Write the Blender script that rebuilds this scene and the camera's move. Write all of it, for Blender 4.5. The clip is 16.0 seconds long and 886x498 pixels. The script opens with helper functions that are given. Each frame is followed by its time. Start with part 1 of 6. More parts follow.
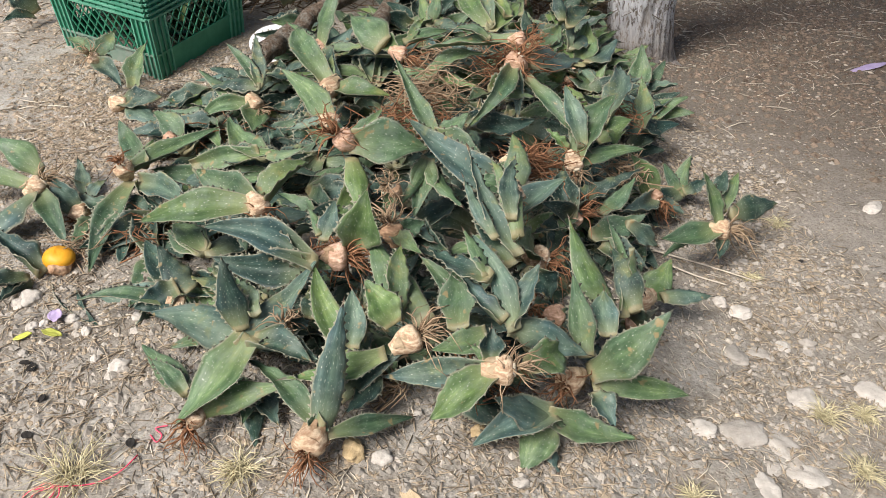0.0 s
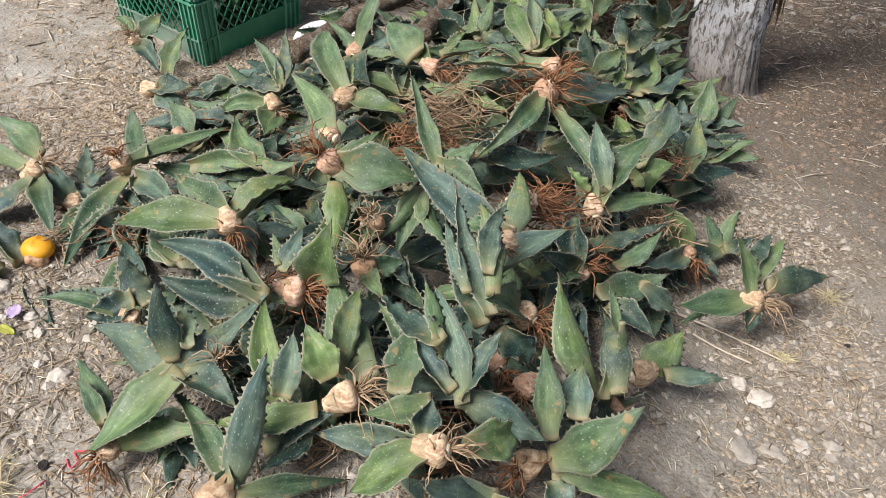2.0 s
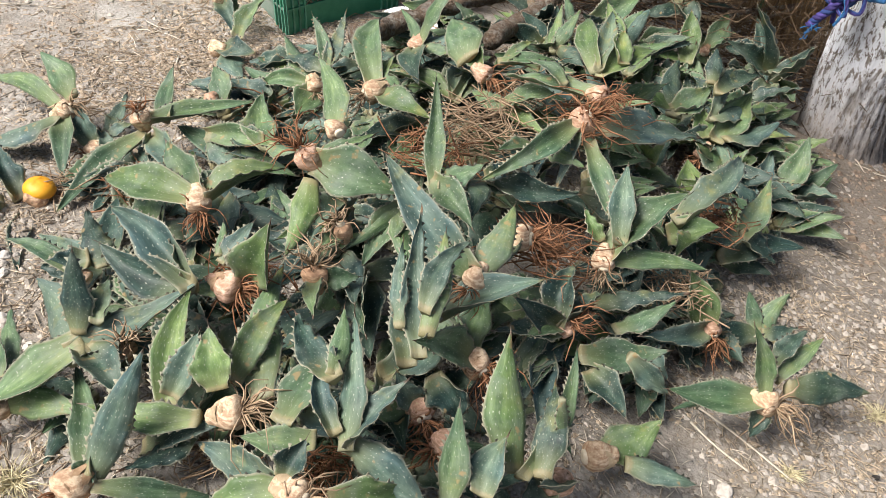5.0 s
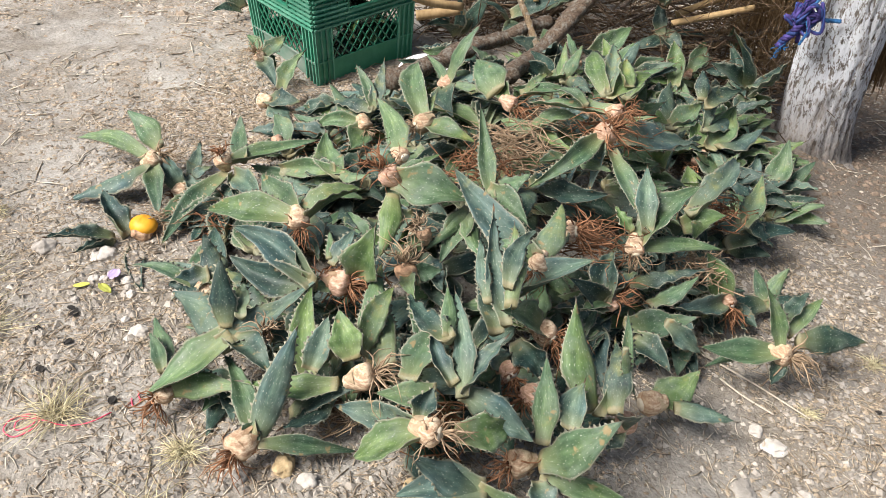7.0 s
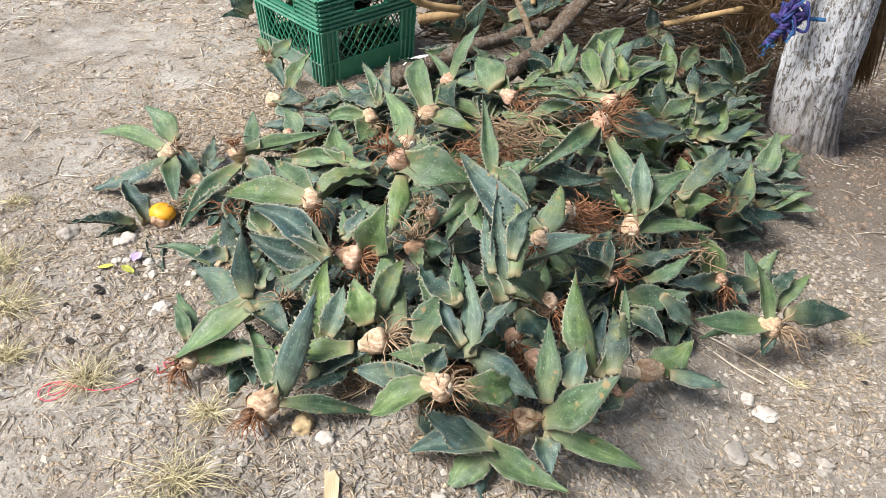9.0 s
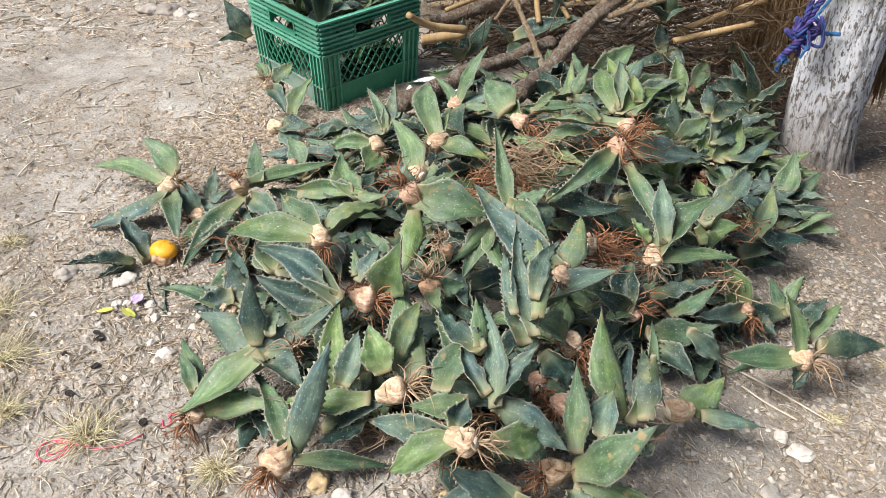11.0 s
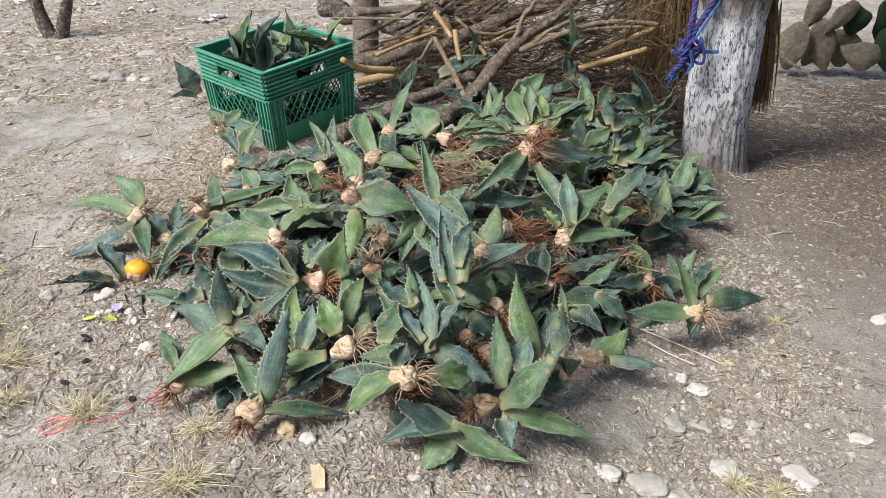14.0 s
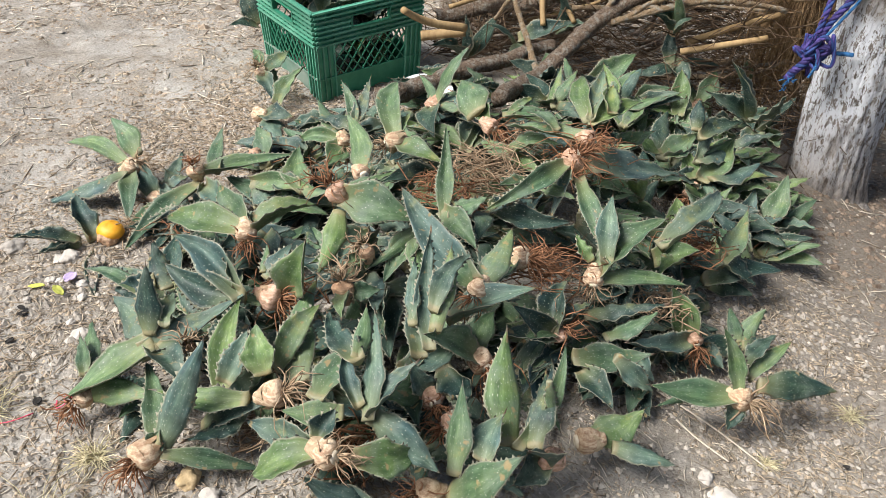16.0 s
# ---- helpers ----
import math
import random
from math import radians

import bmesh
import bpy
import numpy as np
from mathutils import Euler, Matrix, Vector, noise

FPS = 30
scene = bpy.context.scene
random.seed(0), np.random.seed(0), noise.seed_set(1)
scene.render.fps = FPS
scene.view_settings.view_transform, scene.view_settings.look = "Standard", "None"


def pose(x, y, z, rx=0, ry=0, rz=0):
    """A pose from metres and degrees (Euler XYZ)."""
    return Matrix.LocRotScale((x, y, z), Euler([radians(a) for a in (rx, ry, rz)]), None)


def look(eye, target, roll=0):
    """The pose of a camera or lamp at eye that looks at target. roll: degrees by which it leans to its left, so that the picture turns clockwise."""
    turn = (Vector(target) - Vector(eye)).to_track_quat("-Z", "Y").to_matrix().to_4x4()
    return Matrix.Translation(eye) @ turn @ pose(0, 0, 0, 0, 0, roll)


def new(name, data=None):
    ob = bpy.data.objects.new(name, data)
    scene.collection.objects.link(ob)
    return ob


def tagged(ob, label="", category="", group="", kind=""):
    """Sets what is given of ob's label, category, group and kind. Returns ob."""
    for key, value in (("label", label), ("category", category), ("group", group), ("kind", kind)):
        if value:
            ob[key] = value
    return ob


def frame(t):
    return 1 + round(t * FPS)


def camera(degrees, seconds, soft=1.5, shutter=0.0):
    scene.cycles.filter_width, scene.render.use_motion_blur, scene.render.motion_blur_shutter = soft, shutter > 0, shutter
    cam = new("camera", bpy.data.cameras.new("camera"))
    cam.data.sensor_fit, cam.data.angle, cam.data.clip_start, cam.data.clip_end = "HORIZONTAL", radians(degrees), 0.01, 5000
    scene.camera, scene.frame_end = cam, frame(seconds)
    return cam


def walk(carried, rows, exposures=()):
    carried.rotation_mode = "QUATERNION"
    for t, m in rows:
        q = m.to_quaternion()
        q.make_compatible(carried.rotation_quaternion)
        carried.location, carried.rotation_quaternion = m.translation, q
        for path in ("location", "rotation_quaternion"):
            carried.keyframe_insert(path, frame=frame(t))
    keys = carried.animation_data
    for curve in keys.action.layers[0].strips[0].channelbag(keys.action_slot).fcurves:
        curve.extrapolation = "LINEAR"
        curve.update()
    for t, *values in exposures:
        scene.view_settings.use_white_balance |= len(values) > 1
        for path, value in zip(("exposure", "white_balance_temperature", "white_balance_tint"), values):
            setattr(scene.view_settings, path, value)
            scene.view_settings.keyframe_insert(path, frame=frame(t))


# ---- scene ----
cam = camera(56.1, 16.0, 0.5)
PATH = [
    (0, (0.11, 0.162, 1.096), (0.072, 1.803, -0.048), -1.2),
    (0.5, (0.079, 0.179, 1.096), (0.03, 1.834, -0.026), -0.43),
    (1, (0.131, 0.218, 1.089), (0.03, 1.869, -0.033), 0.71),
    (1.5, (0.255, 0.247, 1.119), (0.082, 1.886, -0.013), 1.11),
    (2, (0.32, 0.366, 1.09), (0.052, 1.973, -0.071), 0.95),
    (2.5, (0.358, 0.51, 1.084), (0.002, 2.076, -0.108), 2.32),
    (3, (0.45, 0.592, 1.056), (-0.016, 2.118, -0.152), 4.5),
    (3.5, (0.566, 0.63, 1.025), (-0.007, 2.104, -0.198), 7.28),
    (3.7, (0.58, 0.634, 1.027), (-0.022, 2.094, -0.201), 7.92),
    (5.8, (0.576, 0.502, 1.112), (0.017, 2.035, -0.045), 4.03),
    (6, (0.542, 0.438, 1.122), (-0.013, 1.98, -0.025), 3.88),
    (6.5, (0.506, 0.322, 1.154), (-0.051, 1.882, 0.034), 3.06),
    (7, (0.522, 0.247, 1.152), (-0.042, 1.824, 0.059), 2.11),
    (7.5, (0.571, 0.133, 1.156), (0.008, 1.724, 0.086), 2.09),
    (8, (0.581, 0.083, 1.155), (0.015, 1.675, 0.087), 1.79),
    (8.5, (0.579, 0.089, 1.162), (0.014, 1.686, 0.101), 1.81),
    (9, (0.551, 0.116, 1.133), (-0.017, 1.717, 0.075), 1.71),
    (9.2, (0.538, 0.13, 1.13), (-0.029, 1.731, 0.076), 1.82),
    (11.3, (0.476, 0.201, 1.139), (-0.085, 1.824, 0.112), 0.23),
    (11.5, (0.492, 0.201, 1.14), (-0.055, 1.838, 0.127), -0.37),
    (12, (0.545, 0.148, 1.135), (0.042, 1.827, 0.173), -1.57),
    (12.5, (0.622, 0.001, 1.143), (0.132, 1.712, 0.233), -2.1),
    (13, (0.66, -0.165, 1.152), (0.169, 1.556, 0.258), -2.18),
    (13.5, (0.649, -0.176, 1.138), (0.158, 1.544, 0.243), -2.08),
    (14, (0.636, -0.127, 1.135), (0.147, 1.587, 0.229), -2.09),
    (14.5, (0.617, -0.014, 1.131), (0.125, 1.683, 0.192), -2.17),
    (15, (0.563, 0.184, 1.13), (0.003, 1.835, 0.15), -2.55),
    (15.5, (0.61, 0.3, 1.137), (-0.057, 1.885, 0.117), -0.71),
    (16, (0.741, 0.372, 1.137), (0.027, 1.917, 0.086), 2.31),
]
walk(cam, [(t, look(eye, target, roll)) for t, eye, target, roll in PATH],
     [(0.0, 0.29, 6420, 10), (1.0, 0.27, 6420, 10), (2.5, 0.37, 6470, 11), (3.0, 0.59, 6480, 11), (3.5, 0.58, 6480, 11), (6.0, 0.66, 6450, 11), (6.5, 0.76, 6430, 11), (7.0, 0.59, 6400, 10), (9.0, 0.60, 6300, 10), (11.5, 0.60, 6300, 10), (12.5, 0.58, 6300, 10), (13.0, 0.55, 6200, 9), (13.5, 0.44, 6050, 8),
      (14.5, 0.40, 6050, 8), (15.5, 0.48, 6250, 9), (16.0, 0.53, 6300, 9)])

# ---- sky and sun: bright haze, soft light from high on the left
world = bpy.data.worlds.new("sky")
scene.world = world
world.use_nodes = True
wn = world.node_tree.nodes
sky = wn.new("ShaderNodeTexSky")
sky.sky_type, sky.sun_disc = "NISHITA", False
sky.sun_elevation, sky.sun_rotation = radians(50), radians(219)
sky.air_density, sky.dust_density, sky.ozone_density = 1.0, 4.0, 1.0
world.node_tree.links.new(sky.outputs[0], wn["Background"].inputs[0])
wn["Background"].inputs[1].default_value = 0.086
sun_data = bpy.data.lights.new("sun", "SUN")
sun_data.energy, sun_data.angle, sun_data.color = 4.3, radians(26), (1.0, 0.965, 0.92)
sun = new("sun", sun_data)
sun.matrix_world = look((-3.2, -2.2, 6.2), (0.0, 1.8, 0.0))

rnd = random.Random(7)


# ---- materials
def material(name, rough=0.7, spec=0.3):
    m = bpy.data.materials.new(name)
    m.use_nodes = True
    b = m.node_tree.nodes["Principled BSDF"]
    b.inputs["Roughness"].default_value = rough
    b.inputs["Specular IOR Level"].default_value = spec
    return m, m.node_tree.nodes, m.node_tree.links, b


def ramp(nodes, links, source, stops):
    r = nodes.new("ShaderNodeValToRGB")
    while len(r.color_ramp.elements) < len(stops):
        r.color_ramp.elements.new(0.5)
    for e, (p, c) in zip(r.color_ramp.elements, stops):
        e.position, e.color = p, (*c, 1)
    links.new(source, r.inputs[0])
    return r.outputs[0]


def noise_tex(nodes, links, scale, detail=5, rough=0.6, vector=None, stretch=None):
    if vector is None:
        vector = nodes.new("ShaderNodeTexCoord").outputs["Object"]
    if stretch:
        mp = nodes.new("ShaderNodeMapping")
        mp.inputs["Scale"].default_value = stretch
        links.new(vector, mp.inputs[0])
        vector = mp.outputs[0]
    n = nodes.new("ShaderNodeTexNoise")
    n.inputs["Scale"].default_value, n.inputs["Detail"].default_value, n.inputs["Roughness"].default_value = scale, detail, rough
    links.new(vector, n.inputs["Vector"])
    return n.outputs["Fac"]


def blend(nodes, links, fac, a, b, mode="MIX"):
    x = nodes.new("ShaderNodeMix")
    x.data_type, x.blend_type = "RGBA", mode
    for sock, v in ((x.inputs[0], fac), (x.inputs[6], a), (x.inputs[7], b)):
        if isinstance(v, (int, float)):
            sock.default_value = v
        elif isinstance(v, tuple):
            sock.default_value = (*v, 1)
        else:
            links.new(v, sock)
    return x.outputs[2]


def bump(nodes, links, bsdf, height, strength, distance):
    bp = nodes.new("ShaderNodeBump")
    bp.inputs["Strength"].default_value, bp.inputs["Distance"].default_value = strength, distance
    links.new(height, bp.inputs["Height"])
    links.new(bp.outputs[0], bsdf.inputs["Normal"])


def mottled(name, dark, light, scale=30, rough=0.8, spec=0.2, bump_by=0.3, dist=0.002, island=False, stretch=None):
    """Plain natural surface: two tones of noise, a shift from piece to piece, and fine relief."""
    m, n, l, b = material(name, rough, spec)
    f = noise_tex(n, l, scale, 6, 0.65, stretch=stretch)
    col = ramp(n, l, f, [(0.3, dark), (0.7, light)])
    if island:
        rv = n.new("ShaderNodeNewGeometry").outputs["Random Per Island"]
    else:
        rv = n.new("ShaderNodeObjectInfo").outputs["Random"]
    tone = ramp(n, l, rv, [(0, (0.68, 0.66, 0.64)), (1, (1.25, 1.22, 1.2))])
    col = blend(n, l, 1.0, col, tone, "MULTIPLY")
    l.new(col, b.inputs["Base Color"])
    bump(n, l, b, noise_tex(n, l, scale * 4, 6, 0.7, stretch=stretch), bump_by, dist)
    return m


def soil_material():
    """Dusty earth: smooth trodden grey patches between crumbly brown ones, darker mould and painted tree shade under
    the tree.
    """
    m, n, l, b = material("trodden_soil", 0.95, 0.1)
    coord = n.new("ShaderNodeTexCoord").outputs["Object"]
    big = noise_tex(n, l, 1.1, 5, 0.6)
    mid = noise_tex(n, l, 4.5, 7, 0.68)
    small = noise_tex(n, l, 22, 7, 0.7)
    fine = noise_tex(n, l, 110, 7, 0.72)
    crumbly = ramp(n, l, mid, [(0.40, (0.12, 0.12, 0.12)), (0.60, (1, 1, 1))])
    col = ramp(n, l, mid, [(0.28, (0.41, 0.392, 0.36)), (0.46, (0.362, 0.34, 0.305)), (0.58, (0.29, 0.262, 0.225)), (0.75, (0.21, 0.183, 0.150))])
    col = blend(n, l, 1.0, col, ramp(n, l, big, [(0.35, (0.82, 0.80, 0.78)), (0.65, (1.10, 1.10, 1.10))]), "MULTIPLY")
    col = blend(n, l, 1.0, col, ramp(n, l, small, [(0.30, (0.78, 0.76, 0.74)), (0.5, (0.98, 0.98, 0.98)), (0.70, (1.16, 1.16, 1.15))]), "MULTIPLY")
    # dark leaf mould under the tree, ragged-edged; its tone also carries the tree's shade
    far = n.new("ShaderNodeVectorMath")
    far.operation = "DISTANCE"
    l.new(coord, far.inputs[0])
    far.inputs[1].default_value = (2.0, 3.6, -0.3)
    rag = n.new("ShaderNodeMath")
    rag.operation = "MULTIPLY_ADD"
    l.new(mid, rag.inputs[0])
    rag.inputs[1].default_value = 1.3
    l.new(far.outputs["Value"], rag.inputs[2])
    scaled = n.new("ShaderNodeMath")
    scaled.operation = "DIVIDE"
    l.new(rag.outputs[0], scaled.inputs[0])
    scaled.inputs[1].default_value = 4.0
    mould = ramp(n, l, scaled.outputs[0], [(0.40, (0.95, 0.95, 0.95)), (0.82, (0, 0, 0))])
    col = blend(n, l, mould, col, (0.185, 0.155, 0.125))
    v = n.new("ShaderNodeTexVoronoi")
    v.inputs["Scale"].default_value = 130
    warp = n.new("ShaderNodeTexNoise")
    warp.inputs["Scale"].default_value, warp.inputs["Detail"].default_value = 60, 4
    l.new(coord, warp.inputs["Vector"])
    l.new(blend(n, l, 0.02, coord, warp.outputs["Color"], "ADD"), v.inputs["Vector"])
    tone = ramp(n, l, v.outputs["Color"], [(0.2, (0.78, 0.74, 0.69)), (0.5, (0.99, 0.98, 0.96)), (0.85, (1.15, 1.14, 1.11))])
    col = blend(n, l, blend(n, l, 1.0, crumbly, (0.6, 0.6, 0.6), "MULTIPLY"), col, blend(n, l, 1.0, col, tone, "MULTIPLY"))
    col = blend(n, l, 0.9, col, blend(n, l, 1.0, col, ramp(n, l, fine, [(0.34, (0.62, 0.585, 0.545)), (0.5, (1, 1, 1)), (0.66, (1.2, 1.19, 1.17))]), "MULTIPLY"))
    l.new(col, b.inputs["Base Color"])
    more = n.new("ShaderNodeMath")
    more.operation = "MULTIPLY_ADD"
    l.new(v.outputs["Distance"], more.inputs[0])
    more.inputs[1].default_value = -0.7
    l.new(fine, more.inputs[2])
    wide = n.new("ShaderNodeMath")
    wide.operation = "MULTIPLY_ADD"
    l.new(small, wide.inputs[0])
    wide.inputs[1].default_value = 2.5
    l.new(more.outputs[0], wide.inputs[2])
    bump(n, l, b, wide.outputs[0], 0.55, 0.005)
    return m


def leaf_material(name, deep, mid, pale):
    """Waxy agave leaf: grey bloom, long streaks, pale foot, dry brown edge at the tip, white flecks."""
    m, n, l, b = material(name, 0.45, 0.28)
    uv = n.new("ShaderNodeUVMap").outputs[0]
    sep = n.new("ShaderNodeSeparateXYZ")
    l.new(uv, sep.inputs[0])
    along, across = sep.outputs[0], sep.outputs[1]
    streak = noise_tex(n, l, 3, 3, 0.5, uv, (0.8, 1.6, 1))
    blotch = noise_tex(n, l, 26, 5, 0.65)
    col = ramp(n, l, streak, [(0.25, deep), (0.52, mid), (0.82, pale)])
    bl = ramp(n, l, blotch, [(0.35, (0.70, 0.73, 0.72)), (0.65, (1.18, 1.17, 1.15))])
    col = blend(n, l, 1.0, col, bl, "MULTIPLY")
    hue = ramp(n, l, noise_tex(n, l, 9, 3, 0.55), [(0.35, (0.84, 0.93, 1.08)), (0.65, (1.10, 1.05, 0.90))])
    col = blend(n, l, 1.0, col, hue, "MULTIPLY")
    tone = ramp(n, l, n.new("ShaderNodeObjectInfo").outputs["Random"], [(0, (0.66, 0.7, 0.72)), (0.5, (0.98, 0.98, 0.98)), (1, (1.24, 1.2, 1.06))])
    col = blend(n, l, 1.0, col, tone, "MULTIPLY")
    rough_along = n.new("ShaderNodeMath")
    rough_along.operation = "MULTIPLY_ADD"
    l.new(noise_tex(n, l, 14, 4, 0.6, uv, (0.6, 2.2, 1)), rough_along.inputs[0])
    rough_along.inputs[1].default_value = -0.10
    l.new(along, rough_along.inputs[2])
    mid_line = ramp(n, l, across, [(0.12, (0, 0, 0)), (0.5, (0.5, 0.5, 0.5)), (0.88, (0, 0, 0))])
    col = blend(n, l, mid_line, col, blend(n, l, 1.0, col, (1.16, 1.14, 0.84), "MULTIPLY"))
    warm = ramp(n, l, rough_along.outputs[0], [(0.0, (0.6, 0.6, 0.6)), (0.30, (0, 0, 0))])
    col = blend(n, l, warm, col, (0.22, 0.24, 0.11))
    foot = ramp(n, l, rough_along.outputs[0], [(0.0, (0.55, 0.55, 0.55)), (0.035, (0, 0, 0))])
    col = blend(n, l, foot, col, (0.30, 0.23, 0.135))
    end = ramp(n, l, along, [(0.955, (0, 0, 0)), (0.985, (1, 1, 1))])
    col = blend(n, l, end, col, (0.10, 0.06, 0.04))
    edge = ramp(n, l, across, [(0.0, (1, 1, 1)), (0.05, (0, 0, 0)), (0.95, (0, 0, 0)), (1.0, (1, 1, 1))])
    col = blend(n, l, edge, col, (0.30, 0.285, 0.21))
    bloom = ramp(n, l, noise_tex(n, l, 17, 6, 0.68), [(0.47, (0, 0, 0)), (0.70, (0.45, 0.45, 0.45))])
    col = blend(n, l, bloom, col, (0.20, 0.245, 0.205))
    scuff = ramp(n, l, noise_tex(n, l, 70, 5, 0.7, uv, (0.25, 1.0, 1)), [(0.60, (0, 0, 0)), (0.72, (0.55, 0.55, 0.55))])
    col = blend(n, l, scuff, col, (0.29, 0.31, 0.25))
    fleck = noise_tex(n, l, 62, 2, 0.5, uv, (0.45, 0.5, 1))
    fl = ramp(n, l, fleck, [(0.665, (0, 0, 0)), (0.69, (0.9, 0.9, 0.9))])
    col = blend(n, l, fl, col, (0.52, 0.53, 0.44))
    fibre = noise_tex(n, l, 40, 4, 0.6, uv, (0.12, 1.6, 1))
    col = blend(n, l, 1.0, col, ramp(n, l, fibre, [(0.3, (0.84, 0.86, 0.86)), (0.7, (1.13, 1.12, 1.1))]), "MULTIPLY")
    sc = ramp(n, l, noise_tex(n, l, 40, 3, 0.5), [(0.66, (0, 0, 0)), (0.72, (0.9, 0.9, 0.9))])
    col = blend(n, l, sc, col, (0.27, 0.20, 0.10))
    sallow = ramp(n, l, noise_tex(n, l, 11, 5, 0.65), [(0.60, (0, 0, 0)), (0.72, (0.5, 0.5, 0.5))])
    col = blend(n, l, sallow, col, (0.27, 0.26, 0.085))
    l.new(col, b.inputs["Base Color"])
    rg = ramp(n, l, blotch, [(0.3, (0.42, 0.42, 0.42)), (0.7, (0.68, 0.68, 0.68))])
    l.new(rg, b.inputs["Roughness"])
    bump(n, l, b, streak, 0.35, 0.003)
    return m


def bulb_material(name, a, c):
    m, n, l, b = material(name, 0.75, 0.25)
    f = noise_tex(n, l, 35, 6, 0.65)
    col = ramp(n, l, f, [(0.3, a), (0.62, c)])
    scar = ramp(n, l, noise_tex(n, l, 60, 5, 0.7, stretch=(1, 1, 3)), [(0.42, (0, 0, 0)), (0.58, (0.85, 0.85, 0.85))])
    col = blend(n, l, scar, col, (0.35, 0.21, 0.13))
    tone = ramp(n, l, n.new("ShaderNodeObjectInfo").outputs["Random"], [(0, (0.88, 0.83, 0.78)), (1, (1.14, 1.11, 1.09))])
    col = blend(n, l, 1.0, col, tone, "MULTIPLY")
    l.new(col, b.inputs["Base Color"])
    bump(n, l, b, noise_tex(n, l, 90, 6, 0.7), 0.6, 0.005)
    return m


def bark_material(name, dark, light, paint=False):
    m, n, l, b = material(name, 0.9, 0.15)
    f = noise_tex(n, l, 42 if paint else 130, 9, 0.75, stretch=(1, 1, 0.3) if paint else None)
    col = ramp(n, l, f, [(0.36, dark), (0.6, light)])
    h = f
    if not paint:
        lichen = ramp(n, l, noise_tex(n, l, 48, 7, 0.75), [(0.50, (0, 0, 0)), (0.60, (0.7, 0.7, 0.7))])
        col = blend(n, l, lichen, col, (0.46, 0.44, 0.38))
    if paint:
        z = n.new("ShaderNodeSeparateXYZ")
        l.new(n.new("ShaderNodeTexCoord").outputs["Object"], z.inputs[0])
        low = ramp(n, l, z.outputs[2], [(0.14, (0.1, 0.1, 0.1)), (0.42, (1, 1, 1)), (0.70, (1, 1, 1)), (0.82, (0, 0, 0))])
        flake = ramp(n, l, noise_tex(n, l, 80, 8, 0.8, stretch=(1, 1, 0.38)), [(0.465, (0, 0, 0)), (0.48, (1, 1, 1))])
        wide = ramp(n, l, noise_tex(n, l, 7, 4, 0.6, stretch=(1, 1, 0.5)), [(0.38, (0.3, 0.3, 0.3)), (0.44, (1, 1, 1))])
        p = blend(n, l, 1.0, flake, low, "MULTIPLY")
        p = blend(n, l, 1.0, p, wide, "MULTIPLY")
        col = blend(n, l, p, col, (0.88, 0.89, 0.92))
    l.new(col, b.inputs["Base Color"])
    bump(n, l, b, h, 1.0, 0.025)
    return m


SOIL = soil_material()
LEAF = {
    "g": leaf_material("leaf_green", (0.035, 0.069, 0.035), (0.091, 0.144, 0.077), (0.206, 0.279, 0.172)),
    "b": leaf_material("leaf_blue_green", (0.032, 0.062, 0.054), (0.083, 0.129, 0.114), (0.192, 0.262, 0.234)),
    "y": leaf_material("leaf_yellow_green", (0.046, 0.084, 0.031), (0.116, 0.174, 0.065), (0.244, 0.312, 0.146)),
    # tint of the dark leaves; also carries the shade in the heap's gaps
    "d": leaf_material("leaf_dark_and_shaded", (0.010, 0.024, 0.020), (0.029, 0.057, 0.048), (0.083, 0.133, 0.116)),
}
BULB = [bulb_material("bulb_cream", (0.52, 0.385, 0.245), (0.77, 0.64, 0.475)), bulb_material("bulb_pink", (0.50, 0.30, 0.215), (0.74, 0.54, 0.42)),
        bulb_material("bulb_brown", (0.36, 0.21, 0.12), (0.62, 0.44, 0.29))]
ROOT = mottled("root_rust", (0.13, 0.06, 0.032), (0.38, 0.20, 0.11), 60, 0.85, 0.15, island=True)
ROOT_DRY = mottled("root_dry", (0.20, 0.135, 0.085), (0.46, 0.35, 0.235), 60, 0.85, 0.15, island=True)
HUSK = [mottled("dry_husk", (0.20, 0.12, 0.065), (0.50, 0.36, 0.235), 70, 0.85, 0.15, 0.5, 0.002), mottled("pale_husk", (0.36, 0.27, 0.16), (0.62, 0.50, 0.345), 70, 0.8, 0.2, 0.5, 0.002)]
FLESH = mottled("cut_flesh", (0.62, 0.52, 0.36), (0.86, 0.80, 0.66), 60, 0.6, 0.3, 0.4, 0.002)
STONE = mottled("limestone", (0.38, 0.35, 0.31), (0.60, 0.565, 0.515), 40, 0.9, 0.15, 0.5, 0.004)
PEBBLE = mottled("pebble", (0.28, 0.25, 0.212), (0.50, 0.46, 0.40), 60, 0.9, 0.15, 0.4, 0.002, island=True)
CLOD_BITS = mottled("clod_bits", (0.25, 0.228, 0.198), (0.44, 0.408, 0.362), 60, 0.95, 0.1, 0.5, 0.003, island=True)
STRAW = mottled("straw", (0.42, 0.375, 0.295), (0.68, 0.625, 0.525), 50, 0.8, 0.2, island=True)
LITTER = mottled("dead_leaf_litter", (0.165, 0.125, 0.09), (0.40, 0.33, 0.25), 50, 0.85, 0.15, island=True)
CHAFF = mottled("tan_chaff", (0.25, 0.198, 0.138), (0.49, 0.415, 0.315), 50, 0.85, 0.15, island=True)
GRASS = mottled("dry_grass", (0.46, 0.41, 0.24), (0.74, 0.68, 0.46), 50, 0.8, 0.15, island=True)
